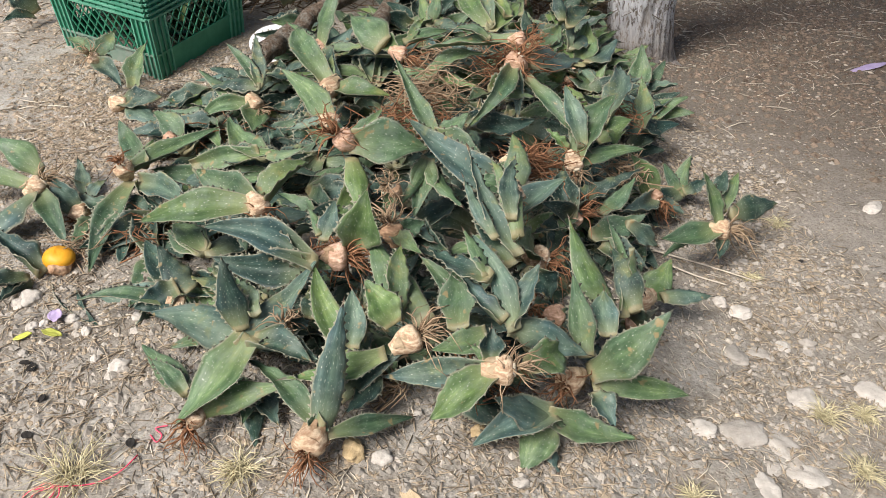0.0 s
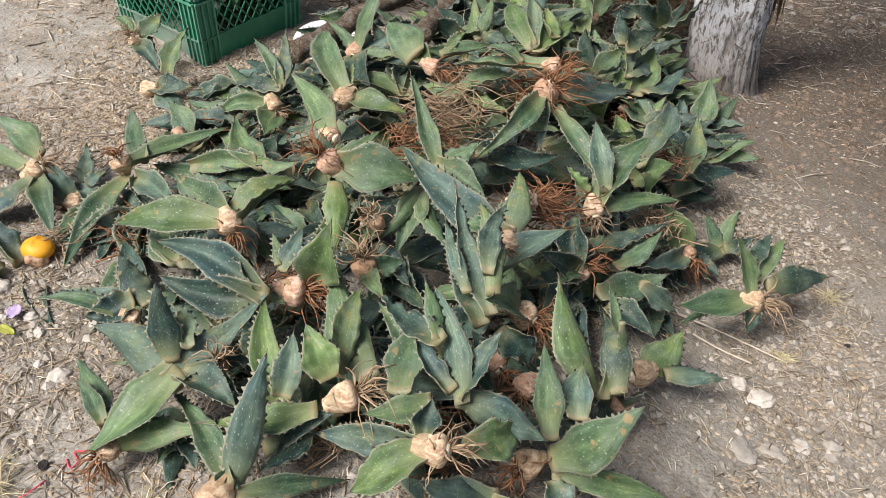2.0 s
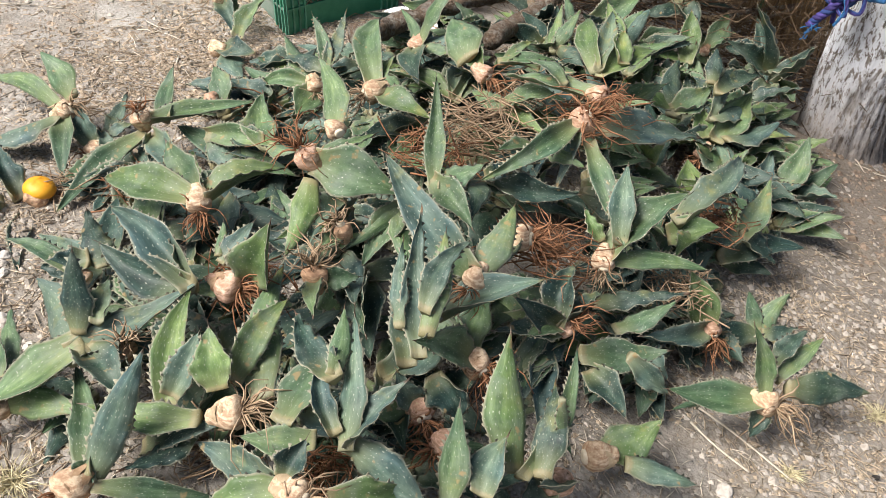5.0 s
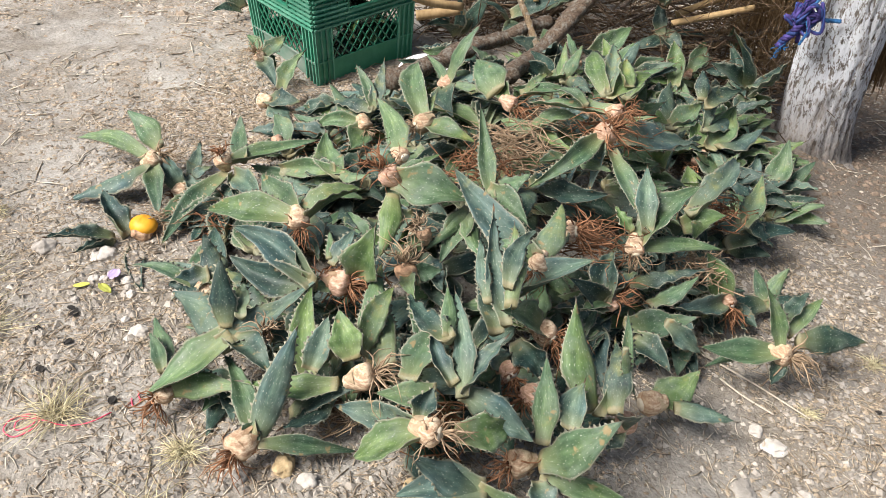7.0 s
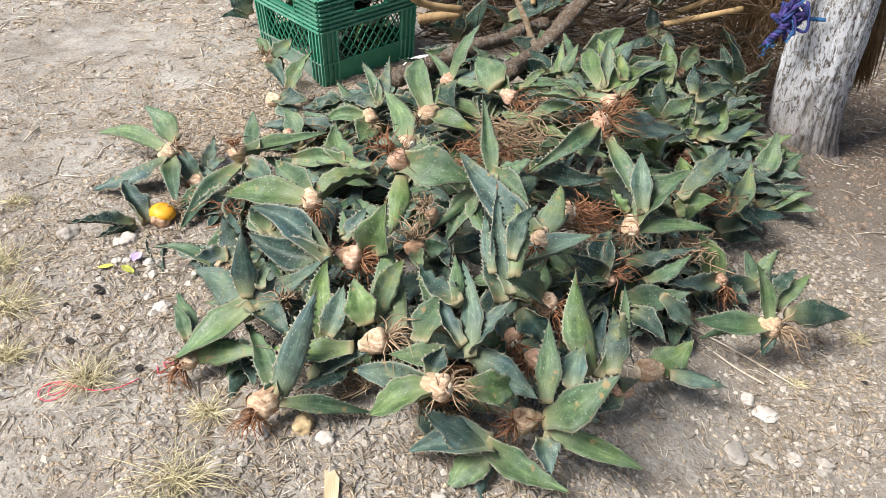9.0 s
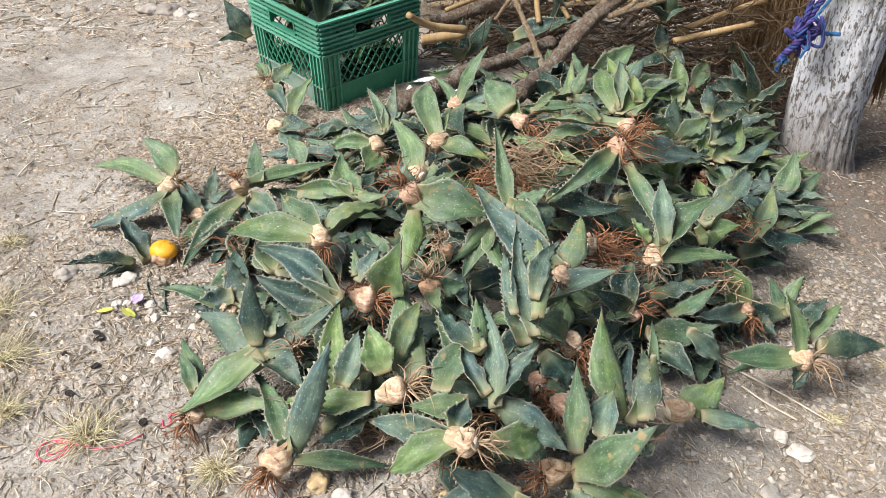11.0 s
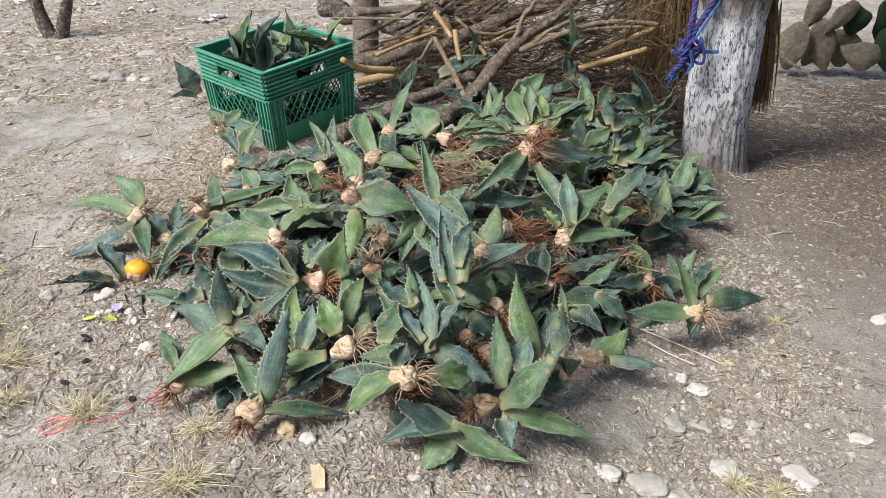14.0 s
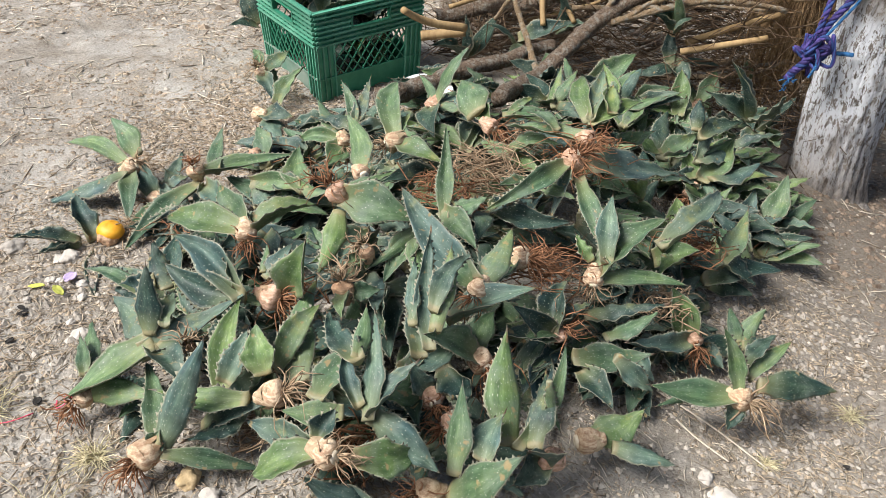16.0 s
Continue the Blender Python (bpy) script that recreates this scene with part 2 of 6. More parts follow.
WOOD = bark_material("dead_branch", (0.09, 0.06, 0.042), (0.34, 0.25, 0.18))
WOOD_PALE = bark_material("peeled_stick", (0.24, 0.16, 0.09), (0.48, 0.35, 0.22))
CANE = mottled("dry_cane", (0.22, 0.14, 0.065), (0.46, 0.33, 0.17), 30, 0.7, 0.25, stretch=(1, 1, 0.2))
BARK = bark_material("limewashed_bark", (0.075, 0.06, 0.05), (0.34, 0.295, 0.255), True)
BARK_DARK = bark_material("dark_bark", (0.06, 0.045, 0.035), (0.17, 0.13, 0.105))
POST = bark_material("weathered_post", (0.15, 0.115, 0.085), (0.34, 0.28, 0.22))
THATCH = mottled("dry_palm_fibre", (0.13, 0.08, 0.04), (0.32, 0.215, 0.115), 40, 0.8, 0.2, island=True)
# twig brown darkened to stand in for shade deep in the brushwood
TWIG = mottled("shaded_twig", (0.06, 0.04, 0.026), (0.20, 0.14, 0.09), 40, 0.85, 0.15, island=True)
MOULD = mottled("leaf_mould", (0.10, 0.075, 0.056), (0.32, 0.25, 0.19), 50, 0.9, 0.1, island=True)
CROWN = mottled("shade_crown_foliage", (0.03, 0.055, 0.02), (0.075, 0.11, 0.045), 12, 0.6, 0.3, island=True)
CRATE_DUSTY = mottled("dusty_green_plastic", (0.10, 0.25, 0.18), (0.34, 0.40, 0.35), 9, 0.6, 0.3, 0.1, 0.001)
# ribs and rim paler: dust, plus light caught on their edges, painted in
CRATE_RIB = mottled("dusty_edge_lit_plastic", (0.05, 0.26, 0.165), (0.15, 0.38, 0.275), 14, 0.5, 0.4, 0.08, 0.001)
CRATE = mottled("green_plastic", (0.018, 0.18, 0.10), (0.05, 0.27, 0.165), 14, 0.42, 0.45, 0.08, 0.001)
ROPE = mottled("blue_purple_rope", (0.028, 0.026, 0.11), (0.10, 0.075, 0.27), 60, 0.8, 0.2, 0.6, 0.002)
ROPE_MID = mottled("mid_blue_rope", (0.03, 0.05, 0.19), (0.07, 0.12, 0.34), 60, 0.8, 0.2, 0.6, 0.002)
ROPE_END = mottled("bright_blue_rope", (0.025, 0.10, 0.26), (0.06, 0.20, 0.42), 60, 0.8, 0.2, 0.6, 0.002)
FRUIT = mottled("orange_peel", (0.72, 0.30, 0.015), (0.86, 0.45, 0.03), 25, 0.5, 0.4, 0.2, 0.002)
PLASTIC = mottled("white_plastic", (0.62, 0.64, 0.66), (0.80, 0.82, 0.84), 12, 0.4, 0.45, 0.05, 0.001)
PAPER = mottled("litter_paper", (0.60, 0.60, 0.60), (0.82, 0.83, 0.85), 15, 0.8, 0.2, 0.3, 0.004)
PETAL = mottled("mauve_petal", (0.42, 0.32, 0.55), (0.60, 0.50, 0.72), 30, 0.6, 0.3)
LIME = mottled("yellow_leaf", (0.38, 0.42, 0.06), (0.55, 0.56, 0.14), 30, 0.6, 0.3)
STRING = mottled("pink_string", (0.62, 0.06, 0.12), (0.78, 0.14, 0.2), 30, 0.7, 0.3)
CHAR = mottled("charred_bit", (0.015, 0.014, 0.013), (0.05, 0.045, 0.04), 40, 0.8, 0.2)
CACTUS = mottled("cactus_grey", (0.11, 0.095, 0.07), (0.30, 0.26, 0.195), 34, 0.85, 0.15, 1.0, 0.012)
CACTUS_GREEN = mottled("cactus_green", (0.008, 0.02, 0.01), (0.022, 0.045, 0.022), 18, 0.6, 0.3)


# ---- mesh helpers
def part(name, bm, mat, parent=None, label=""):
    me = bpy.data.meshes.new(name)
    bm.to_mesh(me)
    bm.free()
    me.materials.append(mat)
    ob = new(name, me)
    ob.parent = parent
    return tagged(ob, label)


def raw(name, verts, faces, mat, parent=None, label="", smooth=True):
    me = bpy.data.meshes.new(name)
    me.from_pydata(verts, [], faces)
    me.materials.append(mat)
    if smooth:
        me.shade_smooth()
    ob = new(name, me)
    ob.parent = parent
    return tagged(ob, label)


def thing(name, label, category, group="", at=None):
    ob = tagged(new(name), label, category, group)
    if at is not None:
        ob.matrix_basis = at
    return ob


def tube(path, radii, sides=8, seed=0, rough=0.0, verts=None, faces=None):
    """A tube along points with a radius at each, its ends closed; rough: uneven swelling."""
    verts = [] if verts is None else verts
    faces = [] if faces is None else faces
    n0, k = len(verts), len(path)
    pts = [Vector(p) for p in path]
    side = None
    for i, p in enumerate(pts):
        d = (pts[min(i + 1, k - 1)] - pts[max(i - 1, 0)]).normalized()
        if side is None:
            side = d.orthogonal().normalized()
        side = (side - d * side.dot(d)).normalized()
        up = d.cross(side)
        for j in range(sides):
            a = 2 * math.pi * j / sides
            r = radii[i]
            if rough:
                r *= 1 + rough * noise.noise(Vector((i * 0.9 + seed * 3.7, math.cos(a) * 1.3, math.sin(a) * 1.3 + seed)))
            verts.append(tuple(p + (side * math.cos(a) + up * math.sin(a)) * r))
    for i in range(k - 1):
        for j in range(sides):
            a, b2 = n0 + i * sides + j, n0 + i * sides + (j + 1) % sides
            faces.append((a, b2, b2 + sides, a + sides))
    faces.append(tuple(n0 + j for j in reversed(range(sides))))
    faces.append(tuple(n0 + (k - 1) * sides + j for j in range(sides)))
    return verts, faces


def spline(points, n):
    """Catmull-Rom points through a few corners."""
    p = [Vector(q) for q in points]
    p = [p[0] * 2 - p[1]] + p + [p[-1] * 2 - p[-2]]
    out = []
    for s in range(n + 1):
        u = s / n * (len(p) - 3)
        i = min(int(u), len(p) - 4)
        t = u - i
        a, b, c, d = p[i:i + 4]
        out.append(0.5 * ((2 * b) + (c - a) * t + (2 * a - 5 * b + 4 * c - d) * t * t + (3 * b - a - 3 * c + d) * t ** 3))
    return out


def way(az, el):
    return Vector((math.cos(radians(az)) * math.cos(radians(el)), math.sin(radians(az)) * math.cos(radians(el)), math.sin(radians(el))))


# ---- the ground: level to the left, falling away gently to the right and behind
def step(u):
    u = min(1.0, max(0.0, u))
    return u * u * (3 - 2 * u)


def ground_at(x, y):
    z = 0.02 - 0.22 * step((x + 0.25) / 1.35) - 0.045 * min(max(0, y - 2.7), 4) * step((x + 1.5) / 2) - 0.03 * max(0, min(y, 9) - 3)
    z -= 0.046 * math.exp(-((x + 0.82) ** 2 + (y - 2.78) ** 2) / 0.05)
    return z + 0.05 * math.exp(-((x - 0.76) ** 2 + (y - 3.25) ** 2) / 0.05)


def relief(x, y):
    v = Vector((x, y, 0))
    near = max(0.0, 1 - max(0.0, math.hypot(x, y - 2) - 4) / 6)
    return near * (0.014 * noise.noise(v * 2.3) + 0.011 * noise.noise(v * 7) + 0.007 * noise.noise(v * 17) + 0.005 * noise.noise(v * 40))


def soil(x, y):
    return ground_at(x, y) + relief(x, y)


def spaced(lo, hi, fine, far):
    a = list(np.arange(lo, hi, fine))
    s, x = fine, hi
    while x < far:
        a.append(x)
        s *= 1.25
        x += s
    a.append(far)
    s, x = fine * 1.25, lo - fine
    while x > -far:
        a.insert(0, x)
        s *= 1.25
        x -= s
    a.insert(0, -far)
    return a


def build_ground():
    xs, ys = spaced(-2.4, 2.2, 0.022, 120), spaced(0.4, 4.6, 0.022, 120)
    verts = [(x, y, soil(x, y)) for y in ys for x in xs]
    w = len(xs)
    faces = [(j * w + i, j * w + i + 1, (j + 1) * w + i + 1, (j + 1) * w + i) for j in range(len(ys) - 1) for i in range(w - 1)]
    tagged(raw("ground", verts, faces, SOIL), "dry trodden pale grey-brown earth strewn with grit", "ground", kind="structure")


build_ground()


# ---- agave offsets
OPEN = Vector((0.05, -0.5, 0.86)).normalized()   # most leaves turn a face to the open side of the heap


def leaf_shape(origin, az, el, length, width, colour, seed, verts, faces, uvs):
    """One leaf: broad foot, widest a third of the way up, long taper to a spine, channelled or keeled, twisted, with wavy toothed margins."""
    r = random.Random(seed)
    d = way(az, el)
    up0 = OPEN - d * OPEN.dot(d)
    up0 = up0.normalized() if up0.length > 0.2 else d.orthogonal().normalized()
    side0 = d.cross(up0)
    turn, wring = r.uniform(-0.5, 0.5), r.uniform(-0.9, 0.9)
    bow, sway = r.uniform(-0.05, 0.13) * length, r.uniform(-0.085, 0.085) * length
    curl = r.uniform(0.25, 0.95 if colour in "bd" else 0.65)
    if r.random() < 0.3:                      # the rounded back shows
        curl = -0.6 * curl
    crimp = r.uniform(0.001, 0.005) if colour in "bd" else r.uniform(0.0006, 0.0034)
    waves, shift = r.uniform(20, 34), r.uniform(0, 6)
    n, m = 24, 9

    def spread(u):
        return width * 0.70 * (0.56 + 0.44 * step(u / 0.40)) * (1 - max(0, (u - 0.36) / 0.64) ** 1.22) * (1 + 0.07 * math.sin(u * 9 + shift) + 0.03 * math.sin(u * 23 + 2 * shift)) + 0.0006

    def frame_at(u):
        t = turn + wring * (u - 0.5)
        c = origin + d * (u * length) + up0 * (bow * math.sin(math.pi * u)) + side0 * (sway * math.sin(math.pi * u))
        return c, up0 * math.cos(t) + side0 * math.sin(t), side0 * math.cos(t) - up0 * math.sin(t)

    rows = []
    for i in range(n + 1):
        u = i / n
        c, up, side = frame_at(u)
        half, thick = spread(u), (0.013 * (1 - u) ** 1.1 + 0.0022) * min(1, length / 0.16)
        wave = crimp * math.sin(u * waves + shift)
        top, low = [], []
        for j in range(m):
            q = -1 + 2 * j / (m - 1)
            lift = curl * half * (q * q if curl < 0 else abs(q) ** 1.5) + wave * q * q * (1 if q > 0 else -0.8)
            e = c + side * (half * q * (1 - 0.12 * curl * curl)) + up * lift
            top.append(e)
            low.append(e - up * (thick * (1 - q * q) + 0.0009))
        rows.append(len(verts))
        verts += [tuple(p) for p in top + low[::-1]]
        uvs += [(u, j / (m - 1)) for j in range(m)] + [(u, 1 - j / (m - 1)) for j in range(m)]
    k = 2 * m
    faces += [(rows[i] + j, rows[i] + (j + 1) % k, rows[i + 1] + (j + 1) % k, rows[i + 1] + j) for i in range(n) for j in range(k)]
    faces.append(tuple(rows[0] + j for j in range(k))[::-1])
    verts.append(tuple(origin + d * (length + 0.014)))
    uvs.append((1.0, 0.5))
    faces += [(rows[n] + j, rows[n] + (j + 1) % k, len(verts) - 1) for j in range(k)]
    s = 0.14 * length
    while s < 0.93 * length:
        u = s / length
        c, up, side = frame_at(u)
        half = spread(u)
        for sg in (-1, 1):
            e = c + side * (sg * half * (1 - 0.12 * curl * curl) * 0.985) + up * (curl * half + crimp * math.sin(u * waves + shift) * (1 if sg > 0 else -0.8))
            h, b0 = r.uniform(0.0032, 0.0064), r.uniform(0.0032, 0.0052)
            i0 = len(verts)
            verts += [tuple(e - d * b0), tuple(e + d * b0), tuple(e - up * 0.0016), tuple(e + side * (sg * h) + d * (h * r.uniform(0.1, 0.7)) + up * 0.001)]
            uvs += [(u, 0.0)] * 4
            faces += [(i0, i0 + 1, i0 + 3), (i0 + 1, i0 + 2, i0 + 3), (i0 + 2, i0, i0 + 3)]
        s += 0.0125 * r.uniform(0.7, 1.4)


def laid(name, verts, faces, uvs, mat, parent=None):
    ob = raw(name, verts, faces, mat, parent)
    layer = ob.data.uv_layers.new(name="UVMap")
    at = np.empty(len(ob.data.loops), dtype=np.int32)
    ob.data.loops.foreach_get("vertex_index", at)
    layer.data.foreach_set("uv", np.array(uvs, dtype=np.float32)[at].ravel())
    return ob


def leaf(parent, origin, az, el, length, width, colour, seed):
    verts, faces, uvs = [], [], []
    leaf_shape(origin, az, el, length, width, colour, seed, verts, faces, uvs)
    return laid("leaf", verts, faces, uvs, LEAF[colour], parent)


def loose_leaves(plants, label, seed):
    """Offsets too deep in a heap to tell apart: their leaves joined by tint."""
    sets = {}
    for k, (base, ls) in enumerate(plants):
        for i, (az, el, length, width, colour) in enumerate(ls):
            verts, faces, uvs = sets.setdefault((colour, k % 3), ([], [], []))
            leaf_shape(Vector(base), az, el, length, width, colour, seed + k * 7 + i, verts, faces, uvs)
    for (colour, _), (verts, faces, uvs) in sets.items():
        tagged(laid("agave_leaves", verts, faces, uvs, LEAF[colour]), label % TINTS[colour], "agave leaves", kind="stuff")


TINTS = {"g": "green", "b": "blue-green", "y": "yellow-green", "d": "dark green"}


def bulb(parent, axis, size, mat, seed):
    """The thick pale foot where the leaves meet: a lumpy knob with scaly rings, drawn in to the leaves and blunt at the cut."""
    a = axis.orthogonal().normalized()
    b = axis.cross(a)
    verts, faces, rings, sides = [], [], 18, 22
    for i in range(rings):
        u = i / (rings - 1)
        h = -0.032 + 0.056 * u
        rad = 0.012 + 0.0125 * step(u / 0.6) if u < 0.72 else 0.0245 * math.sqrt(max(0.0, 1 - ((u - 0.72) / 0.28) ** 2)) ** 0.7 + 0.001
        for j in range(sides):
            t = 2 * math.pi * j / sides
            c, s = math.cos(t), math.sin(t)
            k = 1 + 0.20 * noise.noise(Vector((c * 1.2, s * 1.2, h * 30 + seed))) + 0.10 * noise.noise(Vector((c * 4, s * 4, h * 40 + seed))) + 0.05 * noise.noise(Vector((c * 3, s * 3, h * 200 + seed)))
            verts.append(tuple(axis * (h * size) + (a * c + b * s) * rad * size * k))
    for i in range(rings - 1):
        for j in range(sides):
            p, q = i * sides + j, i * sides + (j + 1) % sides
            faces.append((p, q, q + sides, p + sides))
    faces += [tuple(range(sides))[::-1], tuple((rings - 1) * sides + j for j in range(sides))]
    return raw("bulb", verts, faces, mat, parent, "cream stump with scaly scars")


def husk(parent, axis, size, mat, seed):
    """Torn dry leaf feet standing round the stump."""
    r = random.Random(seed + 5)
    a = axis.orthogonal().normalized()
    c = axis.cross(a)
    verts, faces = [], []
    for k in range(r.randint(5, 9)):
        t = r.uniform(0, 6.28)
        out = a * math.cos(t) + c * math.sin(t)
        across = axis.cross(out)
        w, L, h0, flare = r.uniform(0.006, 0.013) * size, r.uniform(0.012, 0.026) * size, r.uniform(-0.012, 0.012) * size, r.uniform(-0.05, 0.25)
        i0 = len(verts)
        for i in range(5):
            u = i / 4
            mid = axis * (h0 - L * u) + out * (0.0235 * size + flare * L * u * u - 0.006 * u * size)
            ww = w * (1 - 0.75 * u) * (1 + 0.3 * r.uniform(-1, 1))
            for q in (-1, 0, 1):
                p = mid + across * (ww * q) - out * (0.3 * ww * q * q)
                verts += [tuple(p + out * 0.0009), tuple(p - out * 0.0009)]
        for i in range(4):
            for q in range(2):
                o = i0 + i * 6 + q * 2
                faces += [(o, o + 2, o + 8, o + 6), (o + 1, o + 7, o + 9, o + 3)]
    raw("husk", verts, faces, mat, parent, "torn dry brown leaf feet")["kind"] = "stuff"


def cut_face(parent, axis, size, seed):
    """Pale moist slice where the offset was cut from its mother plant."""
    a = axis.orthogonal().normalized()
    c = axis.cross(a)
    verts = [tuple(axis * (0.027 * size))]
    for ring, h in ((0.6, 0.0265), (1.0, 0.025), (1.04, 0.018)):
        for j in range(14):
            t = 2 * math.pi * j / 14
            k = 0.0125 * size * ring * (1 + 0.25 * noise.noise(Vector((math.cos(t), math.sin(t), seed))))
            verts.append(tuple(axis * (h * size) + (a * math.cos(t) + c * math.sin(t)) * k))
    faces = [(0, 1 + j, 1 + (j + 1) % 14) for j in range(14)]
    for q in (0, 1):
        faces += [(1 + q * 14 + j, 15 + q * 14 + j, 15 + q * 14 + (j + 1) % 14, 1 + q * 14 + (j + 1) % 14) for j in range(14)]
    raw("cut_face", verts, faces, FLESH, parent, "pale cream cut surface")


def roots(parent, axis, reach, mat, seed, count):
    r = random.Random(seed)
    verts, faces = [], []
    for _ in range(count):
        d = (axis + Vector((r.gauss(0, 0.7), r.gauss(0, 0.7), r.gauss(0, 0.6)))).normalized()
        k = d.orthogonal().normalized()
        f = d.cross(k)
        L = reach * r.uniform(0.45, 1.25)
        p0 = axis * 0.018 + d * 0.012
        bend, ph = r.uniform(0.15, 0.6) * L, r.uniform(0, 6.28)
        pts = [p0 + d * (L * t) + (k * math.cos(ph + 3 * t) + f * math.sin(ph + 3 * t)) * (bend * t) - Vector((0, 0, 0.3 * L * t * t)) for t in (0, 0.25, 0.5, 0.75, 1)]
        w = r.uniform(0.0008, 0.0023)
        tube(pts, [w, w * 0.95, w * 0.8, w * 0.6, w * 0.3], 5, 0, 0, verts, faces)
    raw("root_mass", verts, faces, mat, parent, "tangle of rust-brown roots")["kind"] = "stuff"


count_of = [0]


tops = []


def agave(base, leaves, root=None, size=1.0, look_bulb=None, where="in the heap"):
    """One uprooted offset: a stump (none where size is 0), its leaves (azimuth, slope, length, width, tint, foot) and its roots."""
    count_of[0] += 1
    if where == "in the heap":
        tops.append(base)
    seed = count_of[0] * 13
    r = random.Random(seed)
    tint = TINTS[leaves[0][4]]
    own = thing("agave_offset", "uprooted %s agave offset %s %s" % (tint, "with roots" if root else "lying", where), "agave", "uprooted agave offsets", pose(*base))
    mean = sum((way(a, e) for a, e, *_ in leaves), Vector())
    axis = way(root[0], root[1]) if root else (-mean.normalized() if mean.length > 0.3 else Vector((0, 0, 1)))
    if size and (root or look_bulb is not None or r.random() < 0.5):
        mat = BULB[look_bulb if look_bulb is not None else r.choice((0, 0, 0, 1, 1, 2))]
        size *= 0.82
        bulb(own, axis, size, mat, seed)
        husk(own, axis, size, HUSK[seed % 2], seed)
        if not root or r.random() < 0.35:
            cut_face(own, axis, size, seed)
    for i, (az, el, length, width, colour, *foot) in enumerate(leaves):
        leaf(own, (Vector(foot[0]) if foot else Vector()) + way(az, el) * 0.008, az, el, length, width, colour, seed + i)
    if root:
        roots(own, axis, root[2] * 0.72, r.choice((ROOT, ROOT, ROOT_DRY)), seed, int(18 + 210 * root[2]))
    return own


# -- the pile, plant by plant
agave((-0.888, 1.849, 0.109), [(161, 29, 0.146, 0.050, 'g', (0.013, 0.022, 0.022)), (169, -4, 0.309, 0.038, 'g'), (-134, -19, 0.224, 0.069, 'b'), (-52, -27, 0.174, 0.042, 'g')], (26, 27, 0.075), 1.20, 0)
agave((-0.802, 1.842, 0.038), [(113, 9, 0.165, 0.028, 'b', (0.010, 0.023, 0.026)), (61, 21, 0.065, 0.023, 'b', (0.015, 0.022, 0.018)), (151, 57, 0.102, 0.055, 'b'), (-91, 3, 0.160, 0.038, 'g', (0.037, 0.019, -0.015))], (-89, -35, 0.080), 1.20, 0)
agave((-0.682, 1.878, 0.133), [(123, 10, 0.209, 0.043, 'g', (0.042, 0.027, -0.003)), (42, 6, 0.250, 0.038, 'g'), (-97, -17, 0.277, 0.046, 'g', (0.018, 0.000, -0.022)), (-39, 0, 0.205, 0.050, 'b', (0.024, 0.003, -0.026)), (-44, -25, 0.107, 0.045, 'b', (0.022, -0.000, -0.028))], (-112, 71, 0.050), 1.10, 0)
agave((-0.765, 1.629, 0.032), [(148, 27, 0.150, 0.046, 'd', (-0.027, -0.027, -0.005)), (-135, 14, 0.156, 0.030, 'd', (-0.043, -0.038, -0.001)), (-110, 10, 0.104, 0.024, 'd', (-0.042, -0.042, -0.007)), (-46, 5, 0.235, 0.034, 'd', (-0.013, -0.026, -0.021))], None, 1.00, 2)
agave((-0.299, 1.598, 0.205), [(171, -13, 0.274, 0.057, 'y'), (147, 11, 0.171, 0.064, 'g'), (59, 7, 0.165, 0.058, 'y'), (111, 13, 0.042, 0.021, 'g')], (-52, -32, 0.053), 1.20, 0)
agave((-0.122, 1.695, 0.302), [(12, -13, 0.172, 0.069, 'g'), (-79, -32, 0.155, 0.038, 'y', (0.011, -0.008, -0.026)), (61, 5, 0.131, 0.023, 'g'), (117, 6, 0.100, 0.026, 'g')], (-162, 52, 0.106), 1.15, 1)
agave((0.254, 2.134, 0.285), [(-117, -12, 0.267, 0.038, 'g'), (-48, -28, 0.252, 0.036, 'g', (0.021, -0.008, -0.029)), (-89, -38, 0.149, 0.026, 'b'), (60, -19, 0.366, 0.067, 'b', (0.041, 0.007, 0.000))], (10, 47, 0.110), 1.35, 1)
agave((0.266, 2.203, 0.321), [(156, -13, 0.270, 0.039, 'g'), (151, 5, 0.108, 0.031, 'g', (-0.068, -0.011, 0.003))], (-10, 14, 0.074), 1.00, 1)
agave((0.245, 1.843, 0.169), [(-123, 1, 0.100, 0.044, 'g'), (-99, -6, 0.100, 0.039, 'd')], (-2, 17, 0.083), 1.30, 0)
agave((0.228, 1.661, 0.191), [(89, 20, 0.164, 0.043, 'g'), (160, 30, 0.266, 0.060, 'b'), (174, 12, 0.094, 0.037, 'g')], (-95, -18, 0.050), 1.15, 0)
agave((0.204, 1.467, 0.202), [(117, 33, 0.246, 0.035, 'b', (0.023, -0.023, -0.025)), (106, 24, 0.188, 0.032, 'g', (0.021, -0.004, 0.007)), (84, 22, 0.147, 0.030, 'b', (0.005, 0.013, 0.035))], None, 0, None)
agave((0.186, 1.466, 0.200), [(115, 24, 0.154, 0.021, 'b', (-0.004, -0.007, 0.009)), (117, 27, 0.185, 0.039, 'd', (0.024, -0.032, -0.040))], None, 0, None)
agave((0.391, 1.949, 0.103), [(50, 33, 0.210, 0.065, 'g'), (26, -4, 0.209, 0.031, 'g'), (146, 34, 0.073, 0.025, 'y', (-0.010, 0.011, 0.024)), (-25, -44, 0.013, 0.033, 'g')], (-70, -34, 0.061), 1.20, 0)
agave((0.409, 1.970, 0.146), [(106, 39, 0.167, 0.040, 'b', (0.004, -0.013, -0.011))], None, 0, None)
